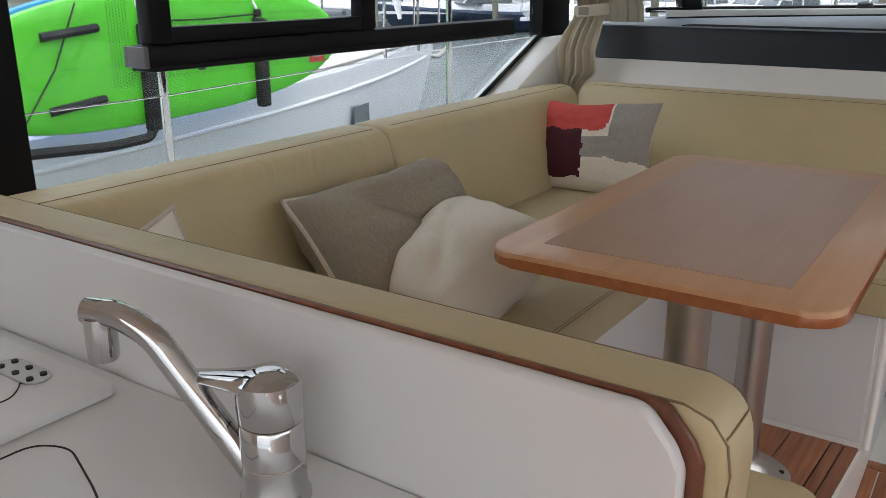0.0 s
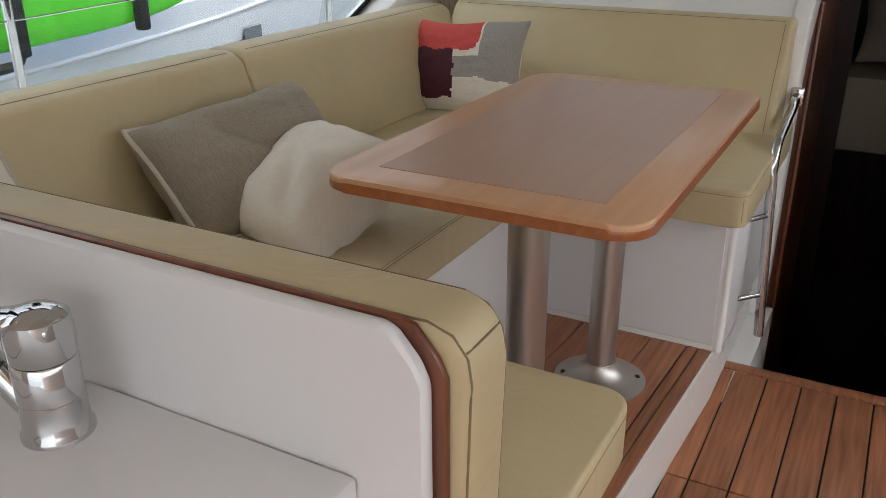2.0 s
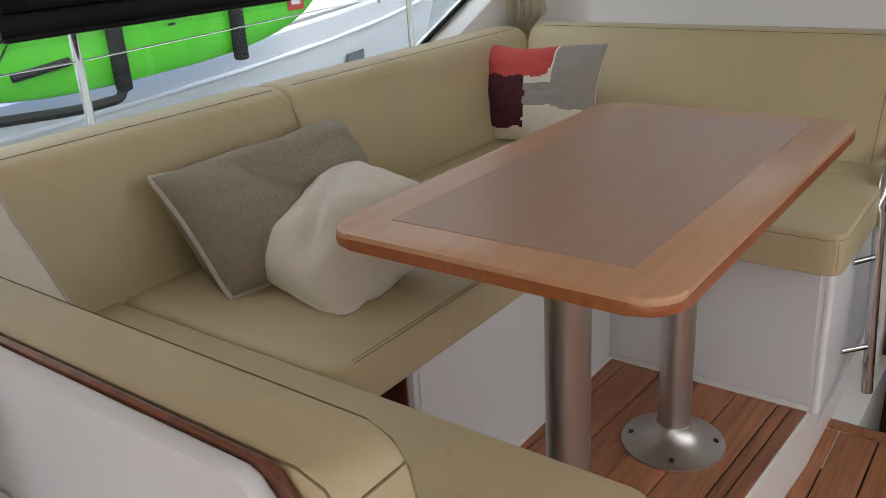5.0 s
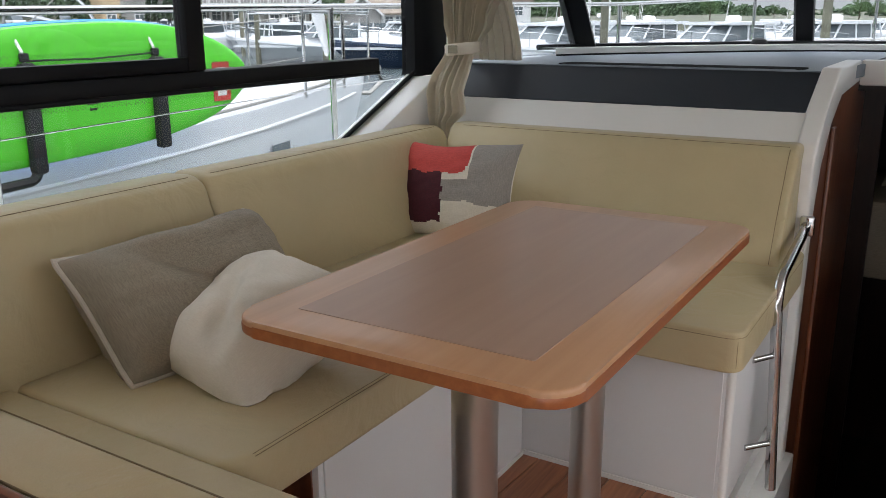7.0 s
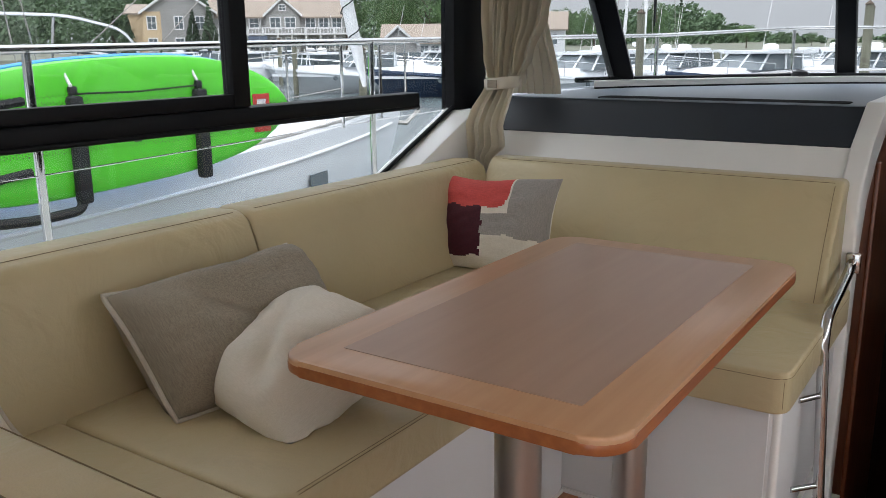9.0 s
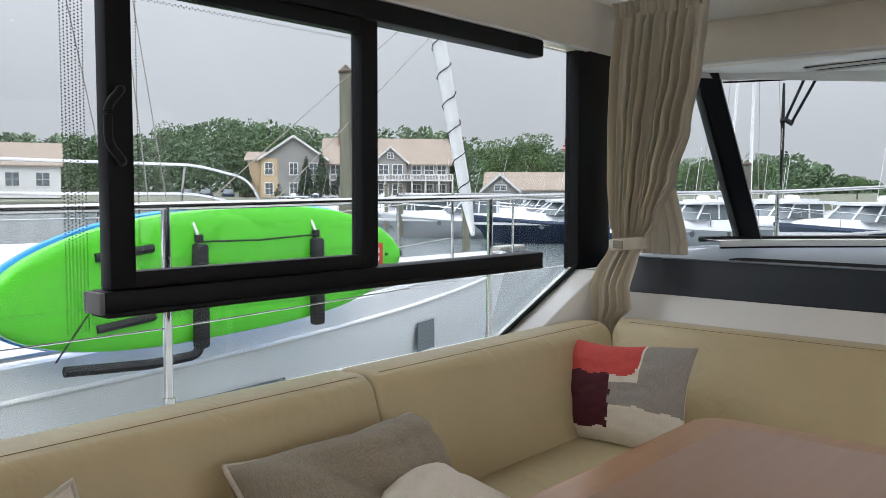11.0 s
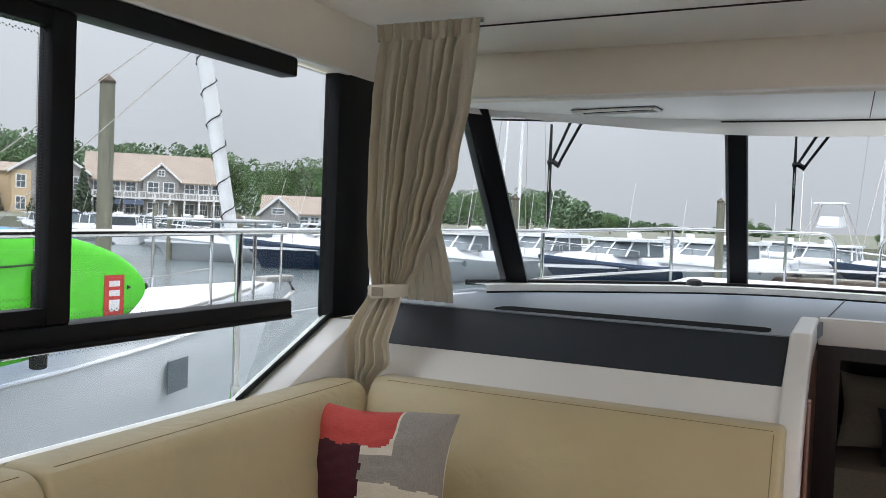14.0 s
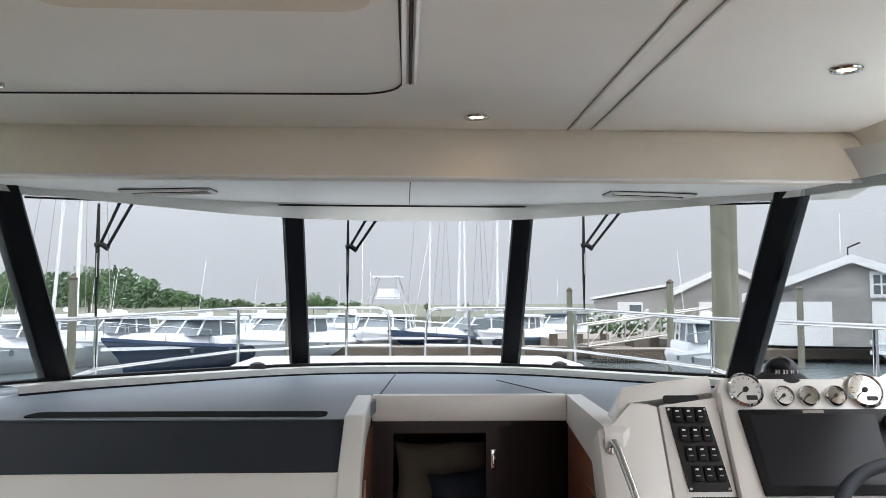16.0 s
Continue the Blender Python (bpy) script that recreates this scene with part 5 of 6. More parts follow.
for a, c in (((-3.4, 3.32, 0.62), (-4.0, 1.62, 13)), ((-3.4, 3.01, 0.62), (-4.0, 1.60, 9)), ((-3.4, 3.17, 0.62), (-4.05, 2.6, 9)), ((-4.0, 6.15, 3.0), (-3.7, 3.3, 1.0)), ((-4.0, 6.2, 2.75), (-3.75, 3.9, 1.0)), ((-2.95, 1.4, 0.62), (-4.1, 1.6, 13)), ((-2.95, -0.5, 0.62), (-4.1, 1.6, 12))):
    part("stay", tube([a, c], 0.0035, 6), GREY, sb_)
pul = [(-3.25, 5.55), (-3.55, 6.4), (-3.95, 7.3), (-4.25, 7.3), (-4.65, 6.4)]
part("pulpit", tube(arc_path([(x, y, 1.33) for x, y in pul], 0.2), 0.0125, 8), CHROME, sb_)
for x, y in pul: part("pulpit_leg", tube([(x, y, 0.70), (x, y, 1.33)], 0.0125, 8), CHROME, sb_)
for y in (-2.2, -0.4, 1.4, 2.9, 4.3):
    part("stanchion", tube([(hull_x(y) - 0.08, y, 0.6), (hull_x(y) - 0.08, y, 1.22)], 0.011, 8), CHROME, sb_)
for z in (0.92, 1.22): part("lifeline", tube([(hull_x(y) - 0.08, y, z) for y in (-4, -2.2, -0.4, 1.4, 2.9, 4.3)] + [(-3.25, 5.55, z + 0.08)], 0.004, 6), ALU, sb_)
for z in (1.34, 1.58): part("far_rail", tube(arc_path([(-5.25, 0.5, z), (-5.25, 4.6, z - 0.01), (-5.2, 5.1, z - 0.12), (-5.1, 5.2, 1.15)], 0.15), 0.013, 8), CHROME, sb_)
for y in (1.4, 2.6, 3.8, 4.5): part("far_rail_post", tube([(-5.25, y - 0.15, 0.62), (-5.25, y, 1.58)], 0.012, 8), CHROME, sb_)

def board():
    e = thing("paddle_board", "bright green inflatable paddle board lashed to the rail", "paddle board", at=(-2.72, 3.16, 0.915)); n = 40
    def sec(t, k0, k1, x0, x1):
        y = -1.23 + 2.42 * t; w = 0.325 * max(0.0, 1 - abs(2 * t - 1) ** 2.7) ** 0.55; zc = 0.05 * (2 * t - 1) + 0.03 * (1 - (2 * t - 1) ** 2)
        out = []
        for i in range(16):
            a = 2 * math.pi * i / 16; c, s = math.cos(a), math.sin(a)
            out.append((x0 + (x1 - x0) * (0.5 + 0.5 * math.copysign(abs(c) ** 0.5, c)), y, zc + w * math.copysign(abs(s) ** 0.35, s)))
        return out
    T = [0.004 + 0.992 * (0.5 - 0.5 * math.cos(math.pi * i / n)) for i in range(n + 1)]
    part("skin", loft([sec(t, 0, 1, -0.02, 0.07) for t in T]), GREEN, e)
    bk = part("back_skin", loft([sec(t, 0, 1, -0.075, -0.018) for t in T]), BLUE, e, "blue underside")
    bk.scale = (1, 1.012, 1.03)
    for y, z in ((-0.62, 0.14), (-0.62, -0.18)): part("grip_pad", tube([(0.073, y - 0.14, z), (0.073, y + 0.14, z + 0.03)], 0.02, 8), RUBBER, e)
    for y in (-0.24, 0.50):
        part("foam_pad", box(0.06, 0.12, y - 0.035, y + 0.035, -0.33 if y < 0 else -0.30, 0.18, 0.015), RUBBER, e, "black foam cradle pad")
        part("strap", tube([(0.08, y, 0.18), (0.085, y - 0.01, 0.23), (0.05, y - 0.02, 0.30)], 0.008, 6), TRIMW, e)
        part("buckle", box(0.07, 0.095, y - 0.02, y + 0.02, 0.185, 0.225, 0.005), RUBBER, e)
    part("cradle_arm", tube(arc_path([(0.09, -0.24, -0.30), (0.09, -0.27, -0.36), (0.09, -0.50, -0.37), (0.05, -0.9, -0.35)], 0.06), 0.024, 8), RUBBER, e)
    part("line", tube([(0.085, -0.24, 0.19), (0.088, 0.12, 0.185), (0.085, 0.50, 0.20)], 0.005, 6), RUBBER, e)
    part("line", tube([(0.08, -0.58, 0.28), (0.085, -0.72, 0.0), (0.08, -0.95, -0.30)], 0.004, 6), RUBBER, e)
    part("badge", box(0.070, 0.0735, 0.90, 1.03, -0.09, 0.13, 0), CORAL, e, "red badge with a pale mark")
    for z0, z1 in ((-0.06, 0.0), (0.02, 0.05), (0.07, 0.10)): part("badge_mark", box(0.0736, 0.0742, 0.93, 1.0, z0, z1, 0), TRIMW, e)
    part("nose_slot", tube([(0.055, 1.05, 0.06), (0.03, 1.22, 0.055)], 0.02, 8), RUBBER, e)
    for k, (w, z) in enumerate(((0.06, 0.03), (0.05, 0.0), (0.06, -0.03), (0.04, -0.06))): part("print_bar", box(0.070, 0.0731, 0.10 - w / 2, 0.10 + w / 2, z - 0.006, z + 0.006, 0), RUBBER, e)
board()

# ---------------------------------------------------------------- motor boats
def motor_boat(label, at, turn, L=9.0, B=3.0, hull=HULLW, top="hard", fb=0.92):
    e = thing("motor_boat", label, "motorboat", "boats in the marina", at=(*at, -1.1), turn=turn)
    secs = []
    for k in range(9):
        t = k / 8; y = -L / 2 + L * t; hw = B / 2 * (1 - max(0, (t - 0.45) / 0.55) ** 2.2) * (0.94 + 0.06 * min(1, t * 4)) + 0.02; zt = fb + 0.48 * t ** 1.8; ch = hw * (0.86 - 0.45 * t ** 2)
        secs.append([(hw, y, zt), (hw * 1.02, y, zt - 0.12), (ch, y - 0.8 * t ** 3, 0.35 + 0.25 * t), (ch * 0.3, y - 1.3 * t ** 3, -0.3), (-ch * 0.3, y - 1.3 * t ** 3, -0.3), (-ch, y - 0.8 * t ** 3, 0.35 + 0.25 * t), (-hw * 1.02, y, zt - 0.12), (-hw, y, zt)])
    part("hull", loft(secs), hull, e)
    part("boot_stripe", loft([[(p[0] * 1.01, p[1], 0.06 + dz), (p[0] * 1.012, p[1], 0.2 + dz)] for p, dz in [((s[2][0] * 0.9, s[2][1]), 0.0) for s in secs[:-1]]], cap=False, loop=False), TRIMW, e)
    part("deck", prism([(x * 0.97, y) for x, y in [(s[0][0], s[0][1]) for s in secs]] + [(-s[0][0] * 0.97, s[0][1]) for s in secs[::-1]], fb - 0.02, fb + 0.10, "z"), HULLW, e)
    part("trunk", loft([[(-B * 0.34, -0.5, fb), (B * 0.34, -0.5, fb), (B * 0.30, -0.4, fb + 0.5), (-B * 0.30, -0.4, fb + 0.5)], [(-B * 0.33, L * 0.16, fb + 0.1), (B * 0.33, L * 0.16, fb + 0.1), (B * 0.26, L * 0.15, fb + 0.55), (-B * 0.26, L * 0.15, fb + 0.55)], [(-B * 0.16, L * 0.37, fb + 0.3), (B * 0.16, L * 0.37, fb + 0.3), (B * 0.1, L * 0.35, fb + 0.5), (-B * 0.1, L * 0.35, fb + 0.5)]]), HULLW, e)
    part("coaming", box(-B * 0.42, B * 0.42, -L * 0.46, -0.4, fb, fb + 0.42, 0.08), HULLW, e)
    w0, w1 = fb + 0.45, fb + 1.05
    ws = part("windscreen", loft([[(-B * 0.38, -1.9, w0), (B * 0.38, -1.9, w0), (B * 0.36, -1.9, w1), (-B * 0.36, -1.9, w1)], [(-B * 0.37, 0.5, w0), (B * 0.37, 0.5, w0), (B * 0.33, 0.0, w1), (-B * 0.33, 0.0, w1)], [(-B * 0.22, 1.2, w0), (B * 0.22, 1.2, w0), (B * 0.18, 0.45, w1), (-B * 0.18, 0.45, w1)]]), BOATGLASS, e, "dark raked windscreen")
    for sx in (-1, 1):
        for y0, y1 in ((0.5, 0.0), (-0.9, -0.95), (-1.9, -1.9)): part("mullion", tube([(sx * B * 0.382, y0, w0), (sx * B * 0.355, y1, w1 + 0.02)], 0.045, 6), HULLW, ws)
        part("mullion", tube([(sx * B * 0.22, 1.21, w0), (sx * B * 0.18, 0.46, w1 + 0.02)], 0.04, 6), HULLW, ws)
    if top in ("hard", "tower", "canvas"):
        part("hardtop", prism(rrect(-B * 0.40, B * 0.40, -2.9, 0.55, 0.35, 5), w1 + 0.02, w1 + 0.14, "z", 0.04, 2), HULLW if top != "canvas" else CANVAS, e)
        part("radar_dome", lathe([(0.26, w1 + 0.14), (0.30, w1 + 0.22), (0.28, w1 + 0.34), (0.15, w1 + 0.40)], (0, -1.3, 0), 16), TRIMW, e)
        for sx in (-1, 1): part("top_strut", tube([(sx * B * 0.38, -2.6, fb + 0.4), (sx * B * 0.37, -2.4, w1 + 0.05)], 0.035, 6), HULLW, e)
    if top == "tower":
        for sx in (-1, 1):
            for y0, y1 in ((-2.2, -1.7), (-0.2, -0.9)): part("tower_leg", tube([(sx * B * 0.36, y0, w1), (sx * 0.55, y1, w1 + 2.2)], 0.035, 6), ALU, e)
            part("outrigger", tube([(sx * B * 0.42, -1.5, w1), (sx * B * 0.55, -3.6, w1 + 4.6)], 0.025, 6), ALU, e)
        part("tower_floor", box(-0.6, 0.6, -1.9, -0.8, w1 + 1.0, w1 + 1.08, 0.02), HULLW, e)
        part("tower_screen", loft([[(-0.6, -1.9, w1 + 1.1), (0.6, -1.9, w1 + 1.1), (0.5, -0.6, w1 + 1.1), (-0.5, -0.6, w1 + 1.1)], [(-0.55, -1.9, w1 + 1.6), (0.55, -1.9, w1 + 1.6), (0.45, -0.9, w1 + 1.55), (-0.45, -0.9, w1 + 1.55)]]), HULLW, e)
        part("tower_top", box(-0.75, 0.75, -2.1, -0.7, w1 + 2.2, w1 + 2.28, 0.02), HULLW, e)
    rp = [(s * (1 - 0.0) * secs[k][0][0] * 0.93, secs[k][0][1] - (0.1 if k == 8 else 0), secs[k][0][2] + 0.55) for s, ks in ((1, (4, 5, 6, 7, 8)), (-1, (7, 6, 5, 4))) for k in ks]
    br = part("bow_rail", tube(rp, 0.022, 6), CHROME, e)
    for p in rp[::2]: part("rail_post", tube([p, (p[0], p[1], p[2] - 0.55)], 0.018, 5), CHROME, br)
    part("antenna", tube([(B * 0.3, -1.8, w1), (B * 0.34, -2.4, w1 + 2.6)], 0.012, 5), TRIMW, e)
    for sx in (-1, 1):
        for k in (3, 5): part("porthole", lathe([(0.001, 0), (0.12, 0.0), (0.12, 0.03), (0.001, 0.03)], n=12), BOATGLASS, e, m=Matrix.Translation((sx * secs[k][0][0] * 0.985, secs[k][0][1], fb - 0.1)) @ pose(0, 0, 0, 0, 90 * sx, 0))
    return e
random.seed(4)
BOATS = [((-22.0, 36.0), 135, 9.5, 3.2, HULLN, "hard", "navy hulled express cruiser with a white hardtop"), ((-28.6, 36.5), 125, 9.5, 3.2, HULLW, "none", "white express cruiser at its mooring"),
         ((-14.6, 34.0), 165, 8.5, 3.0, HULLW, "hard", "white pilothouse boat at its mooring"), ((-12.6, 39.0), 160, 9.0, 3.1, HULLW, "hard", "white cabin cruiser under a hardtop"), ((-8.2, 36.0), 152, 8.5, 3.0, HULLN, "hard", "navy hulled cruiser with a white hardtop"),
         ((-5.0, 40.5), 150, 10.5, 3.6, HULLW, "hard", "large white express cruiser with a hardtop"), ((-0.4, 47.0), 170, 10.0, 3.6, HULLW, "tower", "white sport fishing boat with a tuna tower"), ((4.0, 45.5), 115, 9.0, 3.0, HULLN, "none", "low navy hulled boat"),
         ((6.6, 48.0), 155, 10.0, 3.4, HULLW, "hard", "white pilothouse cruiser by the dock"), ((11.4, 29.0), 175, 6.5, 2.4, HULLW, "hard", "small white centre console boat"), ((-35, 40), 60, 9.0, 3.1, HULLW, "hard", "white cruiser behind the sailing yacht"),
         ((-42, 46), 80, 9.0, 3.1, HULLW, "canvas", "white cruiser with dark canvas"), ((-50, 48), 60, 8.0, 3.0, HULLW, "hard", "white motor boat by the far dock"), ((-56, 50), 95, 8.0, 2.8, HULLW, "none", "small white motor boat by the far dock"), ((-63, 52), 70, 8.0, 2.8, HULLW, "hard", "white motor boat near the inn"),
         ((-18, 44), 160, 9.0, 3.2, HULLW, "hard", "white cruiser in the far row"), ((20.5, 30.5), 100, 7.0, 2.6, HULLW, "none", "white work skiff by the timber quay")]
MADE = [motor_boat(lab, at, turn, L, B, h, top) for at, turn, L, B, h, top, lab in BOATS]
for k, (x, y, a) in enumerate(((-24, 52, 150), (-18, 55, 165), (-9, 55, 155), (-3, 58, 170), (11, 56, 150), (-31, 47, 140), (-38, 52, 130), (-46, 56, 120), (-60, 60, 120), (-68, 62, 110), (-75, 64, 125), (-16.5, 48, 170))): copy_thing(MADE[(1, 3, 8, 5, 11, 12)[k % 6]], pose(x, y, -1.1, 0, 0, a))

# ---------------------------------------------------------------- pilings, docks, masts
def piling(label, at, z1, r, cap=True):
    p = thing("piling", label, "piling", "mooring pilings", at=(*at, -1.1))
    part("post", tube([(0, 0, -1.0), (0.01, 0, 1.0), (0.0, 0.01, z1 + 1.1)], r, 16, taper=[1.05, 1.0, 0.96]), PILING, p)
    if cap: part("cap", lathe([(r * 1.08, z1 + 1.1), (r * 1.1, z1 + 1.14), (0.01, z1 + 1.1 + r * 1.2)], n=16), BARK, p)
piling("tall weathered green piling with a pointed cap", (-12.5, 12.97), 3.88, 0.15); piling("thick weathered timber piling by the bow", (5.13, 12.18), 5.6, 0.175, False)
for (x, y), z in (((-19.9, 35), 1.9), ((-18.2, 24), 1.2), ((-4.25, 38.6), 2.6), ((8.5, 40.2), 2.2), ((11.4, 34.3), 2.4), ((6.0, 38.6), 2.8), ((-10, 29), 2.3), ((-3.9, 35.6), 2.6), ((-31, 34), 1.6), ((17.5, 36), 2.2), ((-40, 42), 1.8), ((-48, 45), 1.8)):
    piling("grey mooring piling among the boats", (x, y), z, 0.14)
def mast(label, at, h, lean=0.0):
    m = thing("mast", label, "mast", "yacht masts", at=(*at, 0.0))
    part("spar", tube([(0, 0, 0), (lean, 0, h)], 0.09, 10, taper=[1, 0.7]), TRIMW, m)
    part("spreader", tube([(lean * 0.6 - 1.0, 0, h * 0.6), (lean * 0.6 + 1.0, 0, h * 0.6)], 0.03, 6), TRIMW, m)
    for s in (-1, 1): part("stay", tube([(s * 1.6, 0, 0.3), (lean * 0.6 + s * 1.0, 0, h * 0.6), (lean, 0, h)], 0.014, 5), ALU, m)
    part("boom", tube([(0, 0, 1.2), (0.8, -3.2, 1.3)], 0.10, 8), TRIMW, m)
for x, y, h, l in ((-14.1, 40, 14, 0.2), (4.0, 52, 17, 0.3), (4.6, 54, 18, -0.2), (6.5, 53, 19, 0), (2.5, 60, 15, 0.1), (-16, 42, 13, 0.8), (8.2, 60, 16, 0), (-20.5, 36.5, 8, 1.2)): mast("white yacht mast with its stays", (x, y), h, l)
fl = thing("flag", "striped red, white and blue flag on a pole", "flag", at=(-20.2, 35.4, 3.1))
for k in range(7): part("stripe", box(-1.15, -0.05, -0.01, 0.01, k * 0.09, k * 0.09 + 0.09), CORAL if k % 2 == 0 else TRIMW, fl, m=pose(0, 0, 0, 0, 14, 35))
part("canton", box(-0.5, -0.05, -0.014, 0.014, 0.32, 0.64), HULLN, fl, m=pose(0, 0, 0, 0, 14, 35))
part("pole", tube([(0, 0, -3.4), (-0.1, 0, 1.0)], 0.03, 6), TRIMW, fl)
def dock(label, x0, x1, y0, y1, z, n):
    d = thing("dock", label, "dock", "docks", at=((x0 + x1) / 2, (y0 + y1) / 2, z)); w, l = x1 - x0, y1 - y0
    part("frame", box(-w / 2, w / 2, -l / 2, l / 2, -0.45, -0.06), BARK, d)
    for k in range(n): part("board", box(-w / 2 + w * k / n, -w / 2 + w * (k + 0.92) / n, -l / 2, l / 2, -0.055, 0.0), CONCRETE, d)
dock("weathered timber dock behind the boats", -26, 12, 42.0, 43.6, -0.5, 60); dock("weathered timber dock before the inn", -70, -30, 50.5, 52, -0.5, 60); dock("low timber finger dock", 9.5, 24, 39, 40.5, -0.45, 30)

# ---------------------------------------------------------------- shore
shore = bmesh.new()
rows_ = []
for i in range(37):
    a = radians(-125 + 5 * i) ; d0 = 118 if a < radians(-20) else (118 if a < radians(-5) else 120)
    if a > radians(8): d0 = 62
    s_, c_ = math.sin(a), math.cos(a)
    rows_.append([shore.verts.new((s_ * d, c_ * d, z)) for d, z in ((d0, -1.4), (d0 + 0.5, 0.1), (d0 + 14, 0.5), (d0 + 70, 2.0), (700, 2.5))])
for A, B in zip(rows_, rows_[1:]):
    for k in range(4): shore.faces.new((A[k], A[k + 1], B[k + 1], B[k]))
solid("ground", shore, GRASS, "grassy shore round the harbour", "ground", kind="structure")
quay = thing("quay", "grey timber bulkhead quay below the boathouse", "quay", kind="structure", at=(26, 52, 0))
part("wall", box(-18, 20, -9, 14, -1.5, -0.15), CONCRETE, quay)
for k in range(30): part("pile", box(-18 + k * 1.28, -17.6 + k * 1.28, -9.2, -9.0, -1.5, 0.1), BARK, quay)

def gable_house(e, x0, x1, y0, y1, z0, ze, zr, wallm, along="x", over=0.5, roofm=None):
    """Walls and a pitched roof; the ridge runs along x or y."""
    roofm = roofm or ROOF
    if along == "x":
        ym = (y0 + y1) / 2; part("wall", prism([(y0, z0), (y1, z0), (y1, ze), (ym, zr), (y0, ze)], x0, x1, "x"), wallm, e)
        sl = (zr - ze) / (ym - y0)
        for s in (-1, 1): part("roof", prism([(ym, zr + 0.25), (ym, zr + 0.02), (ym + s * (ym - y0 + over), ze + 0.02 - sl * over), (ym + s * (ym - y0 + over), ze + 0.25 - sl * over)], x0 - over, x1 + over, "x"), roofm, e)
    else:
        xm = (x0 + x1) / 2; part("wall", prism([(x0, z0), (x1, z0), (x1, ze), (xm, zr), (x0, ze)], y0, y1, "y"), wallm, e)
        sl = (zr - ze) / (xm - x0)
        for s in (-1, 1):
            part("roof", prism([(xm, zr + 0.25), (xm, zr + 0.02), (xm + s * (xm - x0 + over), ze + 0.02 - sl * over), (xm + s * (xm - x0 + over), ze + 0.25 - sl * over)], y0 - over, y1 + over, "y"), roofm, e)
            part("barge_board", prism([(xm, zr + 0.26), (xm, zr - 0.12), (xm + s * (xm - x0 + over), ze - 0.12 - sl * over), (xm + s * (xm - x0 + over), ze + 0.26 - sl * over)], y0 - over - 0.06, y0 - over, "y"), TRIMW, e)
def house_window(e, x, z, w, h, y, n=1):
    f = part("window", box(x - w / 2 - 0.15, x + w / 2 + 0.15, y - 0.08, y + 0.02, z - h / 2 - 0.15, z + h / 2 + 0.15), TRIMW, e)
    part("pane", box(x - w / 2, x + w / 2, y - 0.10, y - 0.081, z - h / 2, z + h / 2), BOATGLASS, f)
    for k in range(n): part("bar", box(x - w / 2 + w * (k + 1) / (n + 1) - 0.04, x - w / 2 + w * (k + 1) / (n + 1) + 0.04, y - 0.115, y - 0.101, z - h / 2, z + h / 2), TRIMW, f)
    part("bar", box(x - w / 2, x + w / 2, y - 0.115, y - 0.101, z - 0.04, z + 0.04), TRIMW, f)
hs_ = thing("inn", "large shingled harbour inn with white porches", "house", at=(-96.5, 91.5, 0.0), turn=46.5)
gable_house(hs_, -14.0, -4.0, 0, 12, 0, 6.6, 10.0, SHINGLE, "y"); gable_house(hs_, -16.5, -14.0, 1.5, 9, 0, 6.3, 7.6, SIDING, "x", 0.3)
gable_house(hs_, -4.0, 15.5, 1.0, 13, 0, 6.1, 10.0, SHINGLE, "x", 0.8); gable_house(hs_, 3.5, 8.5, -0.6, 6, 0, 6.2, 8.4, SHINGLE, "y", 0.4)
part("siding", box(-14.02, -11.5, -0.06, -0.01, 0, 6.6), SIDING, hs_)
part("chimney", box(-2.2, -0.9, 5, 6.4, 7, 11.6), mat("red_brick_chimney", (0.20, 0.10, 0.08), 0.9, var=0.2, scale=3), hs_)
for x in (-12.8, -9.0, -6.0): house_window(hs_, x, 5.0, 1.1, 1.7, -0.05); house_window(hs_, x, 1.9, 1.1, 1.7, -0.05)
for x in (-2.6, -0.4, 1.8, 10.2, 12.2, 14.2): house_window(hs_, x, 4.9, 1.3, 1.4, 0.95); house_window(hs_, x, 1.8, 1.3, 1.6, 0.95)
for x in (4.9, 7.1): house_window(hs_, x, 4.9, 1.4, 1.5, -0.65); house_window(hs_, x, 1.8, 1.4, 1.7, -0.65)
house_window(hs_, 6.0, 7.1, 0.8, 0.7, -0.65)
part("balcony_floor", box(-3.5, 15.8, -1.6, 0.9, 3.15, 3.4), TRIMW, hs_)
part("balcony_rail", box(-3.5, 15.8, -1.6, -1.5, 4.15, 4.25), TRIMW, hs_)
for k in range(10): part("column", box(-3.5 + k * 2.12, -3.25 + k * 2.12, -1.6, -1.35, 0, 4.2), TRIMW, hs_)
for k in range(40): part("baluster", box(-3.4 + k * 0.48, -3.32 + k * 0.48, -1.58, -1.52, 3.4, 4.15), TRIMW, hs_)
for x in (-1.0, 2.2): part("awning", prism([(-1.6, 3.0), (-3.0, 2.3), (-3.0, 2.2), (-1.6, 2.9)], x - 1.4, x + 1.4, "x"), CANVAS, hs_)
part("terrace", box(-6, 18, -4.5, -1.6, -0.4, 0.25), TRIMW, hs_)
for k in range(26): part("fence_picket", box(-6 + k * 0.92, -5.85 + k * 0.92, -4.5, -4.4, 0.25, 1.1), TRIMW, hs_)
bt = thing("boathouse", "low white boathouse with a brown gabled roof", "house", at=(-62, 91.5, -0.4), turn=34)
gable_house(bt, -6.2, 6.5, 0, 8, 0, 2.2, 4.3, TRIMW, "x", 0.5); gable_house(bt, -6.6, -2.0, -0.8, 6, 0, 2.1, 4.1, SHINGLE, "y", 0.4)
for k in range(6): house_window(bt, -1.0 + k * 1.35, 1.35, 0.95, 0.8, -0.03)
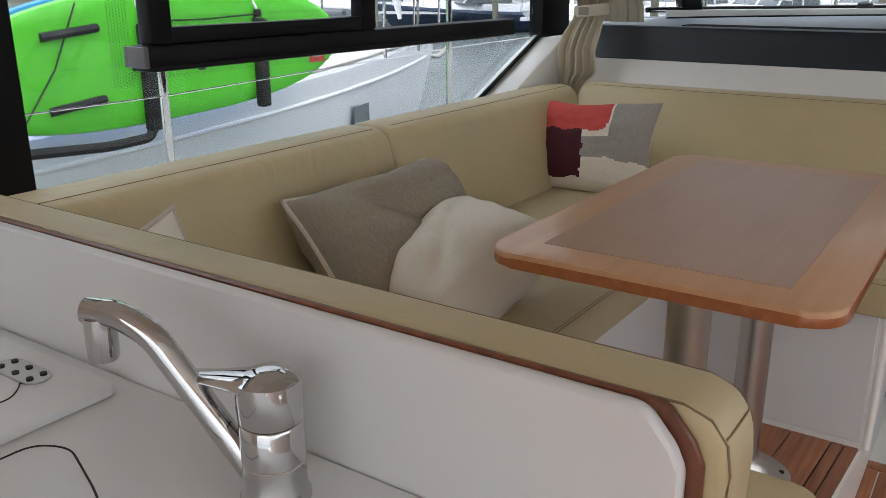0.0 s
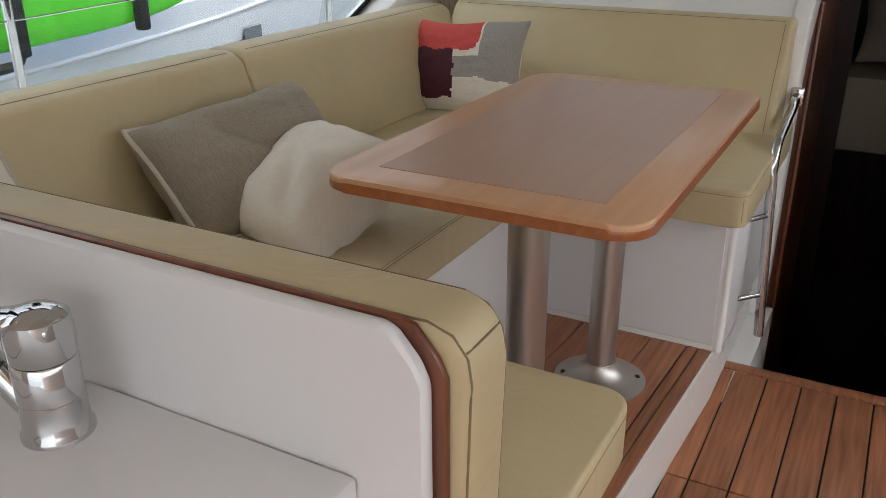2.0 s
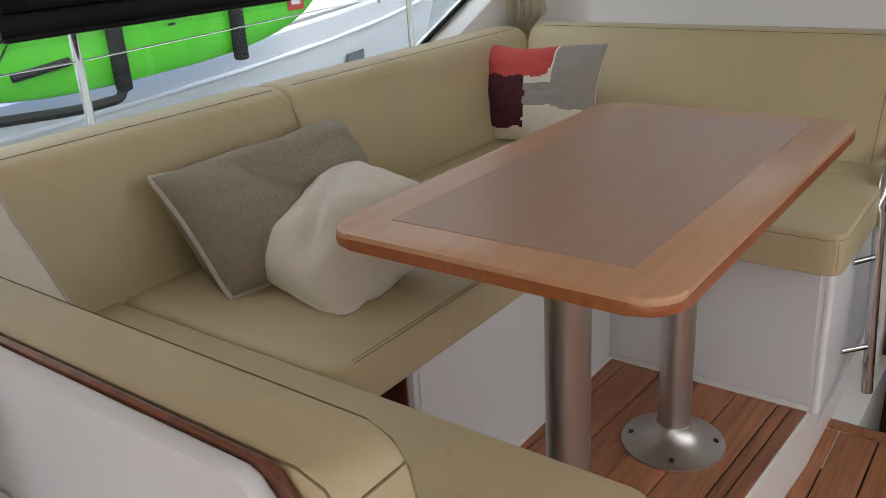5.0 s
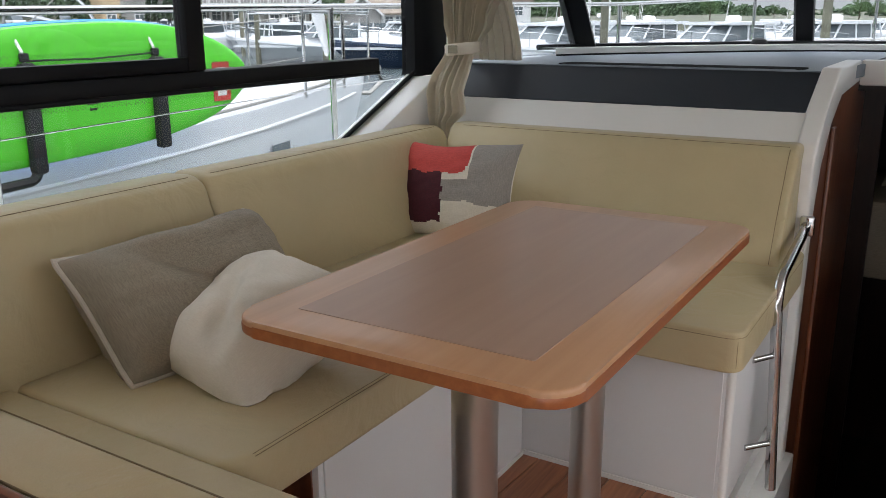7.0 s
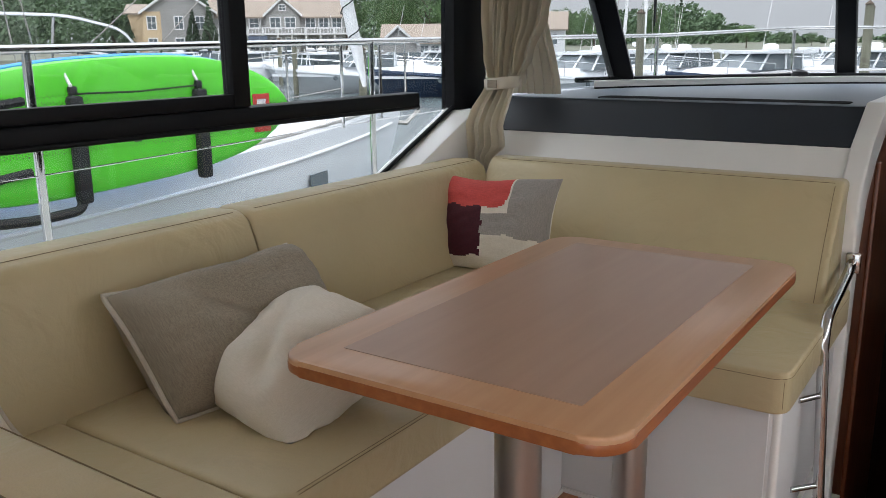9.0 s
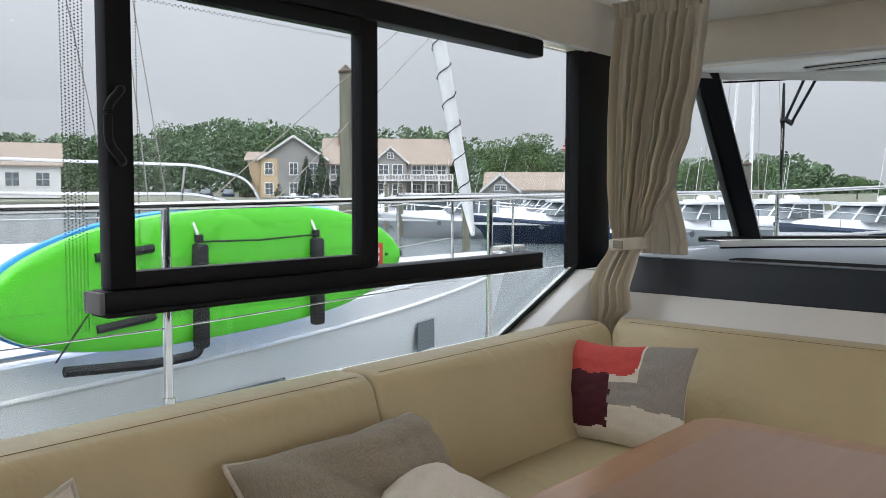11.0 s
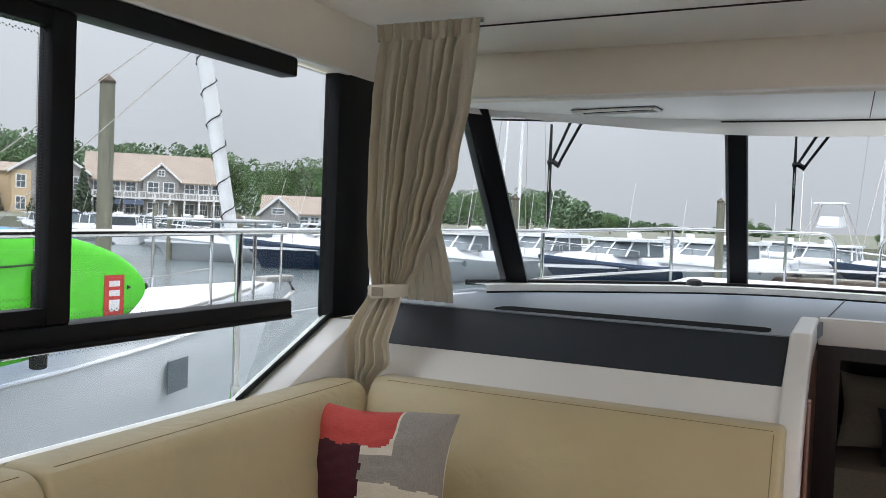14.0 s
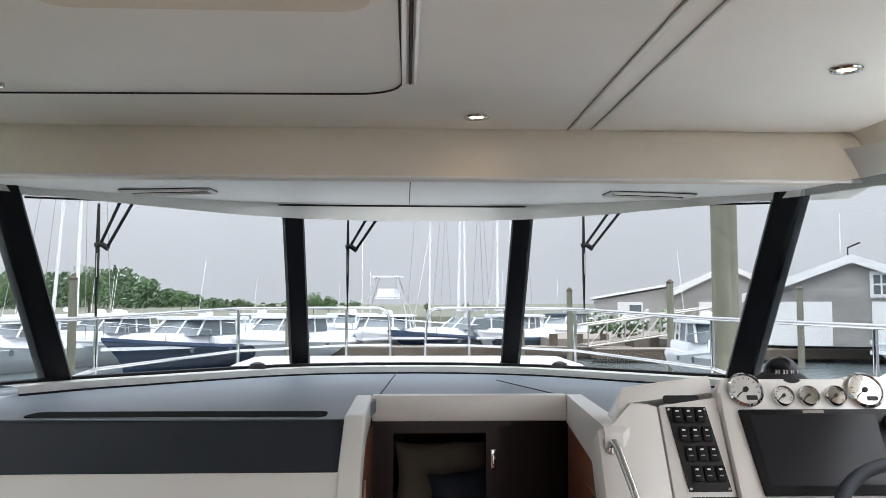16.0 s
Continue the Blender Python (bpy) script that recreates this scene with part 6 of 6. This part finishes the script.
house_window(bt, -4.3, 2.4, 1.4, 0.6, -0.83)
lh = thing("light_tower", "small white wooden light tower with a dark cap", "tower", at=(-43.8, 79, 0))
part("tower", lathe([(1.3, 0), (0.9, 3.2), (0.95, 3.4)], n=8), TRIMW, lh); part("cap", lathe([(1.15, 3.4), (0.5, 4.1), (0.05, 4.9)], n=8), BARK, lh)
def cottage(label, at, turn, s):
    c = thing("cottage", label, "house", "far cottages", at=at, turn=turn)
    gable_house(c, -4 * s, 4 * s, 0, 6 * s, 0, 3 * s, 5 * s, TRIMW, "x", 0.4)
    for k in range(3): house_window(c, (-2.5 + 2.5 * k) * s, 1.7 * s, 1.1 * s, 1.2 * s, -0.02)
cottage("pale cottage on the wooded hill", (-53.6, 182, 1.5), 16, 0.6); cottage("low grey cottage among trees", (-52, 100, 0.3), 25, 1.0); cottage("white house behind the moored boats", (-118, 49, 0.5), 66, 1.5)
# barns on the quay
b1 = thing("boat_shed", "grey cedar shingled boat shed with white trim", "shed", at=(19.9, 57.5, -0.3), turn=-14)
gable_house(b1, -1.0, 6.5, 0, 10, 0, 2.6, 4.4, SHINGLE, "y", 0.3, SHINGLE)
part("lean_to", prism([(-6.2, 0), (-1.0, 0), (-1.0, 3.1), (-6.2, 2.2)], 0.1, 9, "y"), SHINGLE, b1); part("lean_roof", prism([(-6.5, 2.25), (-0.9, 3.22), (-0.9, 3.40), (-6.5, 2.42)], -0.15, 9.2, "y"), TRIMW, b1)
part("door", box(-4.6, -2.9, -0.0, 0.07, 0.1, 2.1), TRIMW, b1); part("doorway", box(-3.8, -3.0, -0.02, -0.001, 0.3, 1.9), BOATGLASS, b1); part("door", box(0.8, 2.2, -0.08, -0.01, 0, 2.1), TRIMW, b1)
for k in range(20): part("shingle_course", box(-1.0, 6.5, -0.035, -0.005, 0.1 + k * 0.13, 0.19 + k * 0.13), SHINGLE, b1)
b2 = thing("boat_shed", "grey cedar shingled shed with a white sash window", "shed", at=(20.6, 37.8, -0.3), turn=-28)
gable_house(b2, -4.2, 4.5, 0, 9, 0, 2.2, 3.85, SHINGLE, "y", 0.3, SHINGLE); house_window(b2, 1.3, 2.75, 0.62, 0.85, -0.02)
for x in (-2.2, 2.4): part("door", box(x - 1.5, x + 1.5, -0.07, -0.01, 0, 2.0), TRIMW, b2)
part("light_bracket", tube([(0, -0.1, 3.9), (0, -0.2, 4.4), (0.5, -0.4, 4.6)], 0.04, 6), RUBBER, b2); part("aerial", tube([(-0.3, 2, 4.3), (-0.3, 2, 6.2)], 0.03, 6), TRIMW, b2)
for k in range(18): part("shingle_course", box(-4.2, 4.5, -0.03, -0.005, 0.1 + k * 0.13, 0.19 + k * 0.13), SHINGLE, b2)
gw = thing("gangway", "grey metal gangway down to the dock", "gangway", at=(12.2, 41, 0.1), turn=18)
for z in (0.0, 1.0):
    for y in (0, 1.0): part("rail", tube([(-3, y, z - 0.5), (4, y, z + 0.3)], 0.05, 6), ALU, gw)
for k in range(8):
    part("post", tube([(-3 + k, 0, -0.5 + k * 0.114), (-3 + k, 0, 0.5 + k * 0.114)], 0.03, 6), ALU, gw)
    if k < 7: part("brace", tube([(-3 + k, 0, -0.5 + k * 0.114), (-2 + k, 0, 0.6 + k * 0.114)], 0.025, 6), ALU, gw)
part("walkway", loft([[(-3, 0, -0.5), (-3, 1, -0.5), (-3, 1, -0.42), (-3, 0, -0.42)], [(4, 0, 0.3), (4, 1, 0.3), (4, 1, 0.38), (4, 0, 0.38)]]), CONCRETE, gw)

# ---------------------------------------------------------------- trees
def leaves(bm_data, centre, rad, n, size, squash=0.8):
    V, F = bm_data
    for _ in range(n):
        d = Vector((random.gauss(0, 1), random.gauss(0, 1), random.gauss(0, 1))).normalized() * rad * random.uniform(0.65, 1.0); d.z *= squash
        p = Vector(centre) + d; a = Vector((random.gauss(0, 1), random.gauss(0, 1), random.gauss(0, 1))).normalized(); c = a.orthogonal().normalized(); e2 = a.cross(c)
        s = size * random.uniform(0.6, 1.3); i = len(V)
        V.extend([p - c * s, p + e2 * s * 0.6, p + c * s, p - e2 * s * 0.6]); F.append((i, i + 1, i + 2, i + 3))
def mesh_of(name, data, material):
    me = bpy.data.meshes.new(name); me.from_pydata([tuple(v) for v in data[0]], [], data[1]); me.materials.append(material); return me
def tree(label, at, h, w, m=LEAF, conifer=False, seed=1):
    random.seed(seed)
    t = thing("tree", label, "tree", "shore trees", at=at)
    part("trunk", tube([(0, 0, -0.5), (0.05 * h * 0.1, 0, h * 0.3), (0, 0.02 * h, h * 0.75)], 0.03 * h, 8, taper=[1, 0.7, 0.25]), BARK, t)
    for k in range(5):
        a = random.uniform(0, 6.28); part("limb", tube([(0, 0, h * (0.25 + 0.08 * k)), (0.25 * w * math.cos(a), 0.25 * w * math.sin(a), h * (0.45 + 0.08 * k))], 0.012 * h, 6, taper=[1, 0.4]), BARK, t)
    data = ([], [])
    if conifer:
        for k in range(14):
            f = k / 13; leaves(data, (0, 0, h * (0.12 + 0.86 * f)), w * 0.5 * (1.02 - f) + 0.1, int(90 * (1.05 - f)) + 14, 0.035 * h, 0.5)
    else:
        for k in range(30):
            a, r, z = random.uniform(0, 6.28), w * 0.36 * math.sqrt(random.random()), random.uniform(0.34, 0.86)
            q = 1 - abs(z - 0.58) * 1.1
            leaves(data, (r * q * math.cos(a), r * q * math.sin(a), h * z), w * random.uniform(0.12, 0.2), 125, 0.017 * h)
    o = new("crown", mesh_of("crown", data, m)); o.parent = t
    return t
def skyline(b): return float(np.interp(b, [2, 5.8, 8, 11, 13, 15.3, 17.2, 18.3, 20, 23.4, 27, 31.3, 34.6, 37.5, 39, 41.8, 46, 50.4, 52, 55.4, 62, 75], [1.4, 3.0, 1.8, 2.2, 3.0, 4.4, 6.8, 8.6, 7.6, 7.4, 7.0, 7.6, 12.0, 10.6, 13.0, 15.6, 14.5, 13.4, 16.2, 16.6, 12.5, 12]))
t1 = tree("broad leafy green tree behind the inn", (-140, 100, 1.0), 15, 15, seed=2); t2 = tree("round leafy tree on the shore", (-128, 104, 1.0), 14, 12, seed=5); t3 = tree("dark slim conifer beside the inn", (-105, 84, 0), 7, 3, LEAFD, True, 7)
random.seed(11)
for x, y, s, src in ((-152, 96, 1.0, t1), (-146, 110, 1.1, t2), (-133, 112, 1.15, t1), (-118, 112, 1.15, t2), (-160, 88, 0.9, t2), (-168, 84, 1.0, t1), (-125, 96, 0.8, t2), (-84, 112, 0.95, t1), (-78, 114, 0.85, t2), (-70, 116, 0.8, t1), (-62, 118, 0.75, t2), (-56, 116, 0.72, t1), (-92, 110, 0.9, t2),
                   (-101, 86, 0.9, t3), (-98.5, 87, 1.0, t3), (-96, 89, 0.95, t3), (-108, 80, 0.8, t3), (-62, 186, 1.4, t3), (-48, 110, 0.6, t2), (-40, 112, 0.55, t1), (-26, 140, 0.7, t2), (-12.6, 125, 0.5, t1), (-10.5, 126, 0.45, t2), (-7, 130, 0.3, t1), (4, 128, 0.32, t2), (10, 130, 0.3, t1), (-33, 130, 0.45, t2)):
    hb = 15 if src is t1 else (14 if src is t2 else 7)
    if src is not t3: s = min(s, (skyline(math.degrees(math.atan2(-x, y))) * math.hypot(x, y) / 170 + 0.6) / hb * random.uniform(0.9, 1.1))
    o = copy_thing(src, pose(x, y, 0.6, 0, 0, random.uniform(0, 360))); o.scale = (s, s, s)
# distant woods on the ridge
random.seed(21); data = ([], [])
for i in range(520):
    a = radians(random.uniform(-75, -2)); d = random.uniform(150, 215)
    h = skyline(-math.degrees(a)) * d / 170 * random.uniform(0.78, 1.02)
    for k in range(4): leaves(data, (d * math.sin(a) + random.uniform(-3, 3), d * math.cos(a), h * (0.2 + 0.22 * k)), (3.6 - 0.6 * k) * min(1, h / 8), 58, 0.42)
o = tagged(new("far_woods", mesh_of("far_woods", data, WOODS)), "hazy green wooded ridge beyond the harbour", "woods", kind="stuff")
# hydrangea by the shed
random.seed(31); data = ([], []); fl_ = ([], [])
for k in range(16):
    c = (random.uniform(-2.2, 2.2), random.uniform(-0.8, 0.8), random.uniform(0.3, 1.1)); leaves(data, c, 0.55, 60, 0.12)
    for _ in range(4): leaves(fl_, (c[0] + random.uniform(-0.5, 0.5), c[1] - 0.5, c[2] + random.uniform(0.0, 0.5)), 0.13, 18, 0.06)
hy = thing("hydrangea_bush", "white flowering hydrangea bush on the quay", "bush", at=(12.8, 44.6, -0.2))
o = new("foliage", mesh_of("foliage", data, LEAF)); o.parent = hy; o = new("blossom", mesh_of("blossom", fl_, TRIMW)); o.parent = hy
# parked cars by the inn
def car(at, turn, m, label):
    c = thing("parked_car", label, "car", "parked cars", at=at, turn=turn)
    part("body", box(-0.9, 0.9, -2.2, 2.2, 0.3, 0.85, 0.15), m, c); part("cabin", prism([(-1.5, 0.85), (1.3, 0.85), (0.7, 1.45), (-1.0, 1.45)], -0.75, 0.75, "x", 0.05), BOATGLASS, c)
    for sx in (-0.85, 0.85):
        for y in (-1.4, 1.4): part("wheel", tube([(sx - 0.1, y, 0.32), (sx + 0.1, y, 0.32)], 0.32, 14), RUBBER, c)
for k, (x, y, m) in enumerate(((-116, 78, CANVAS), (-113, 80, HULLN), (-110, 81.5, BARK), (-119, 76, HULLW), (-107, 83.5, GREY))): car((x, y, 0.35), 50 + 8 * k, m, "parked car by the harbour inn")
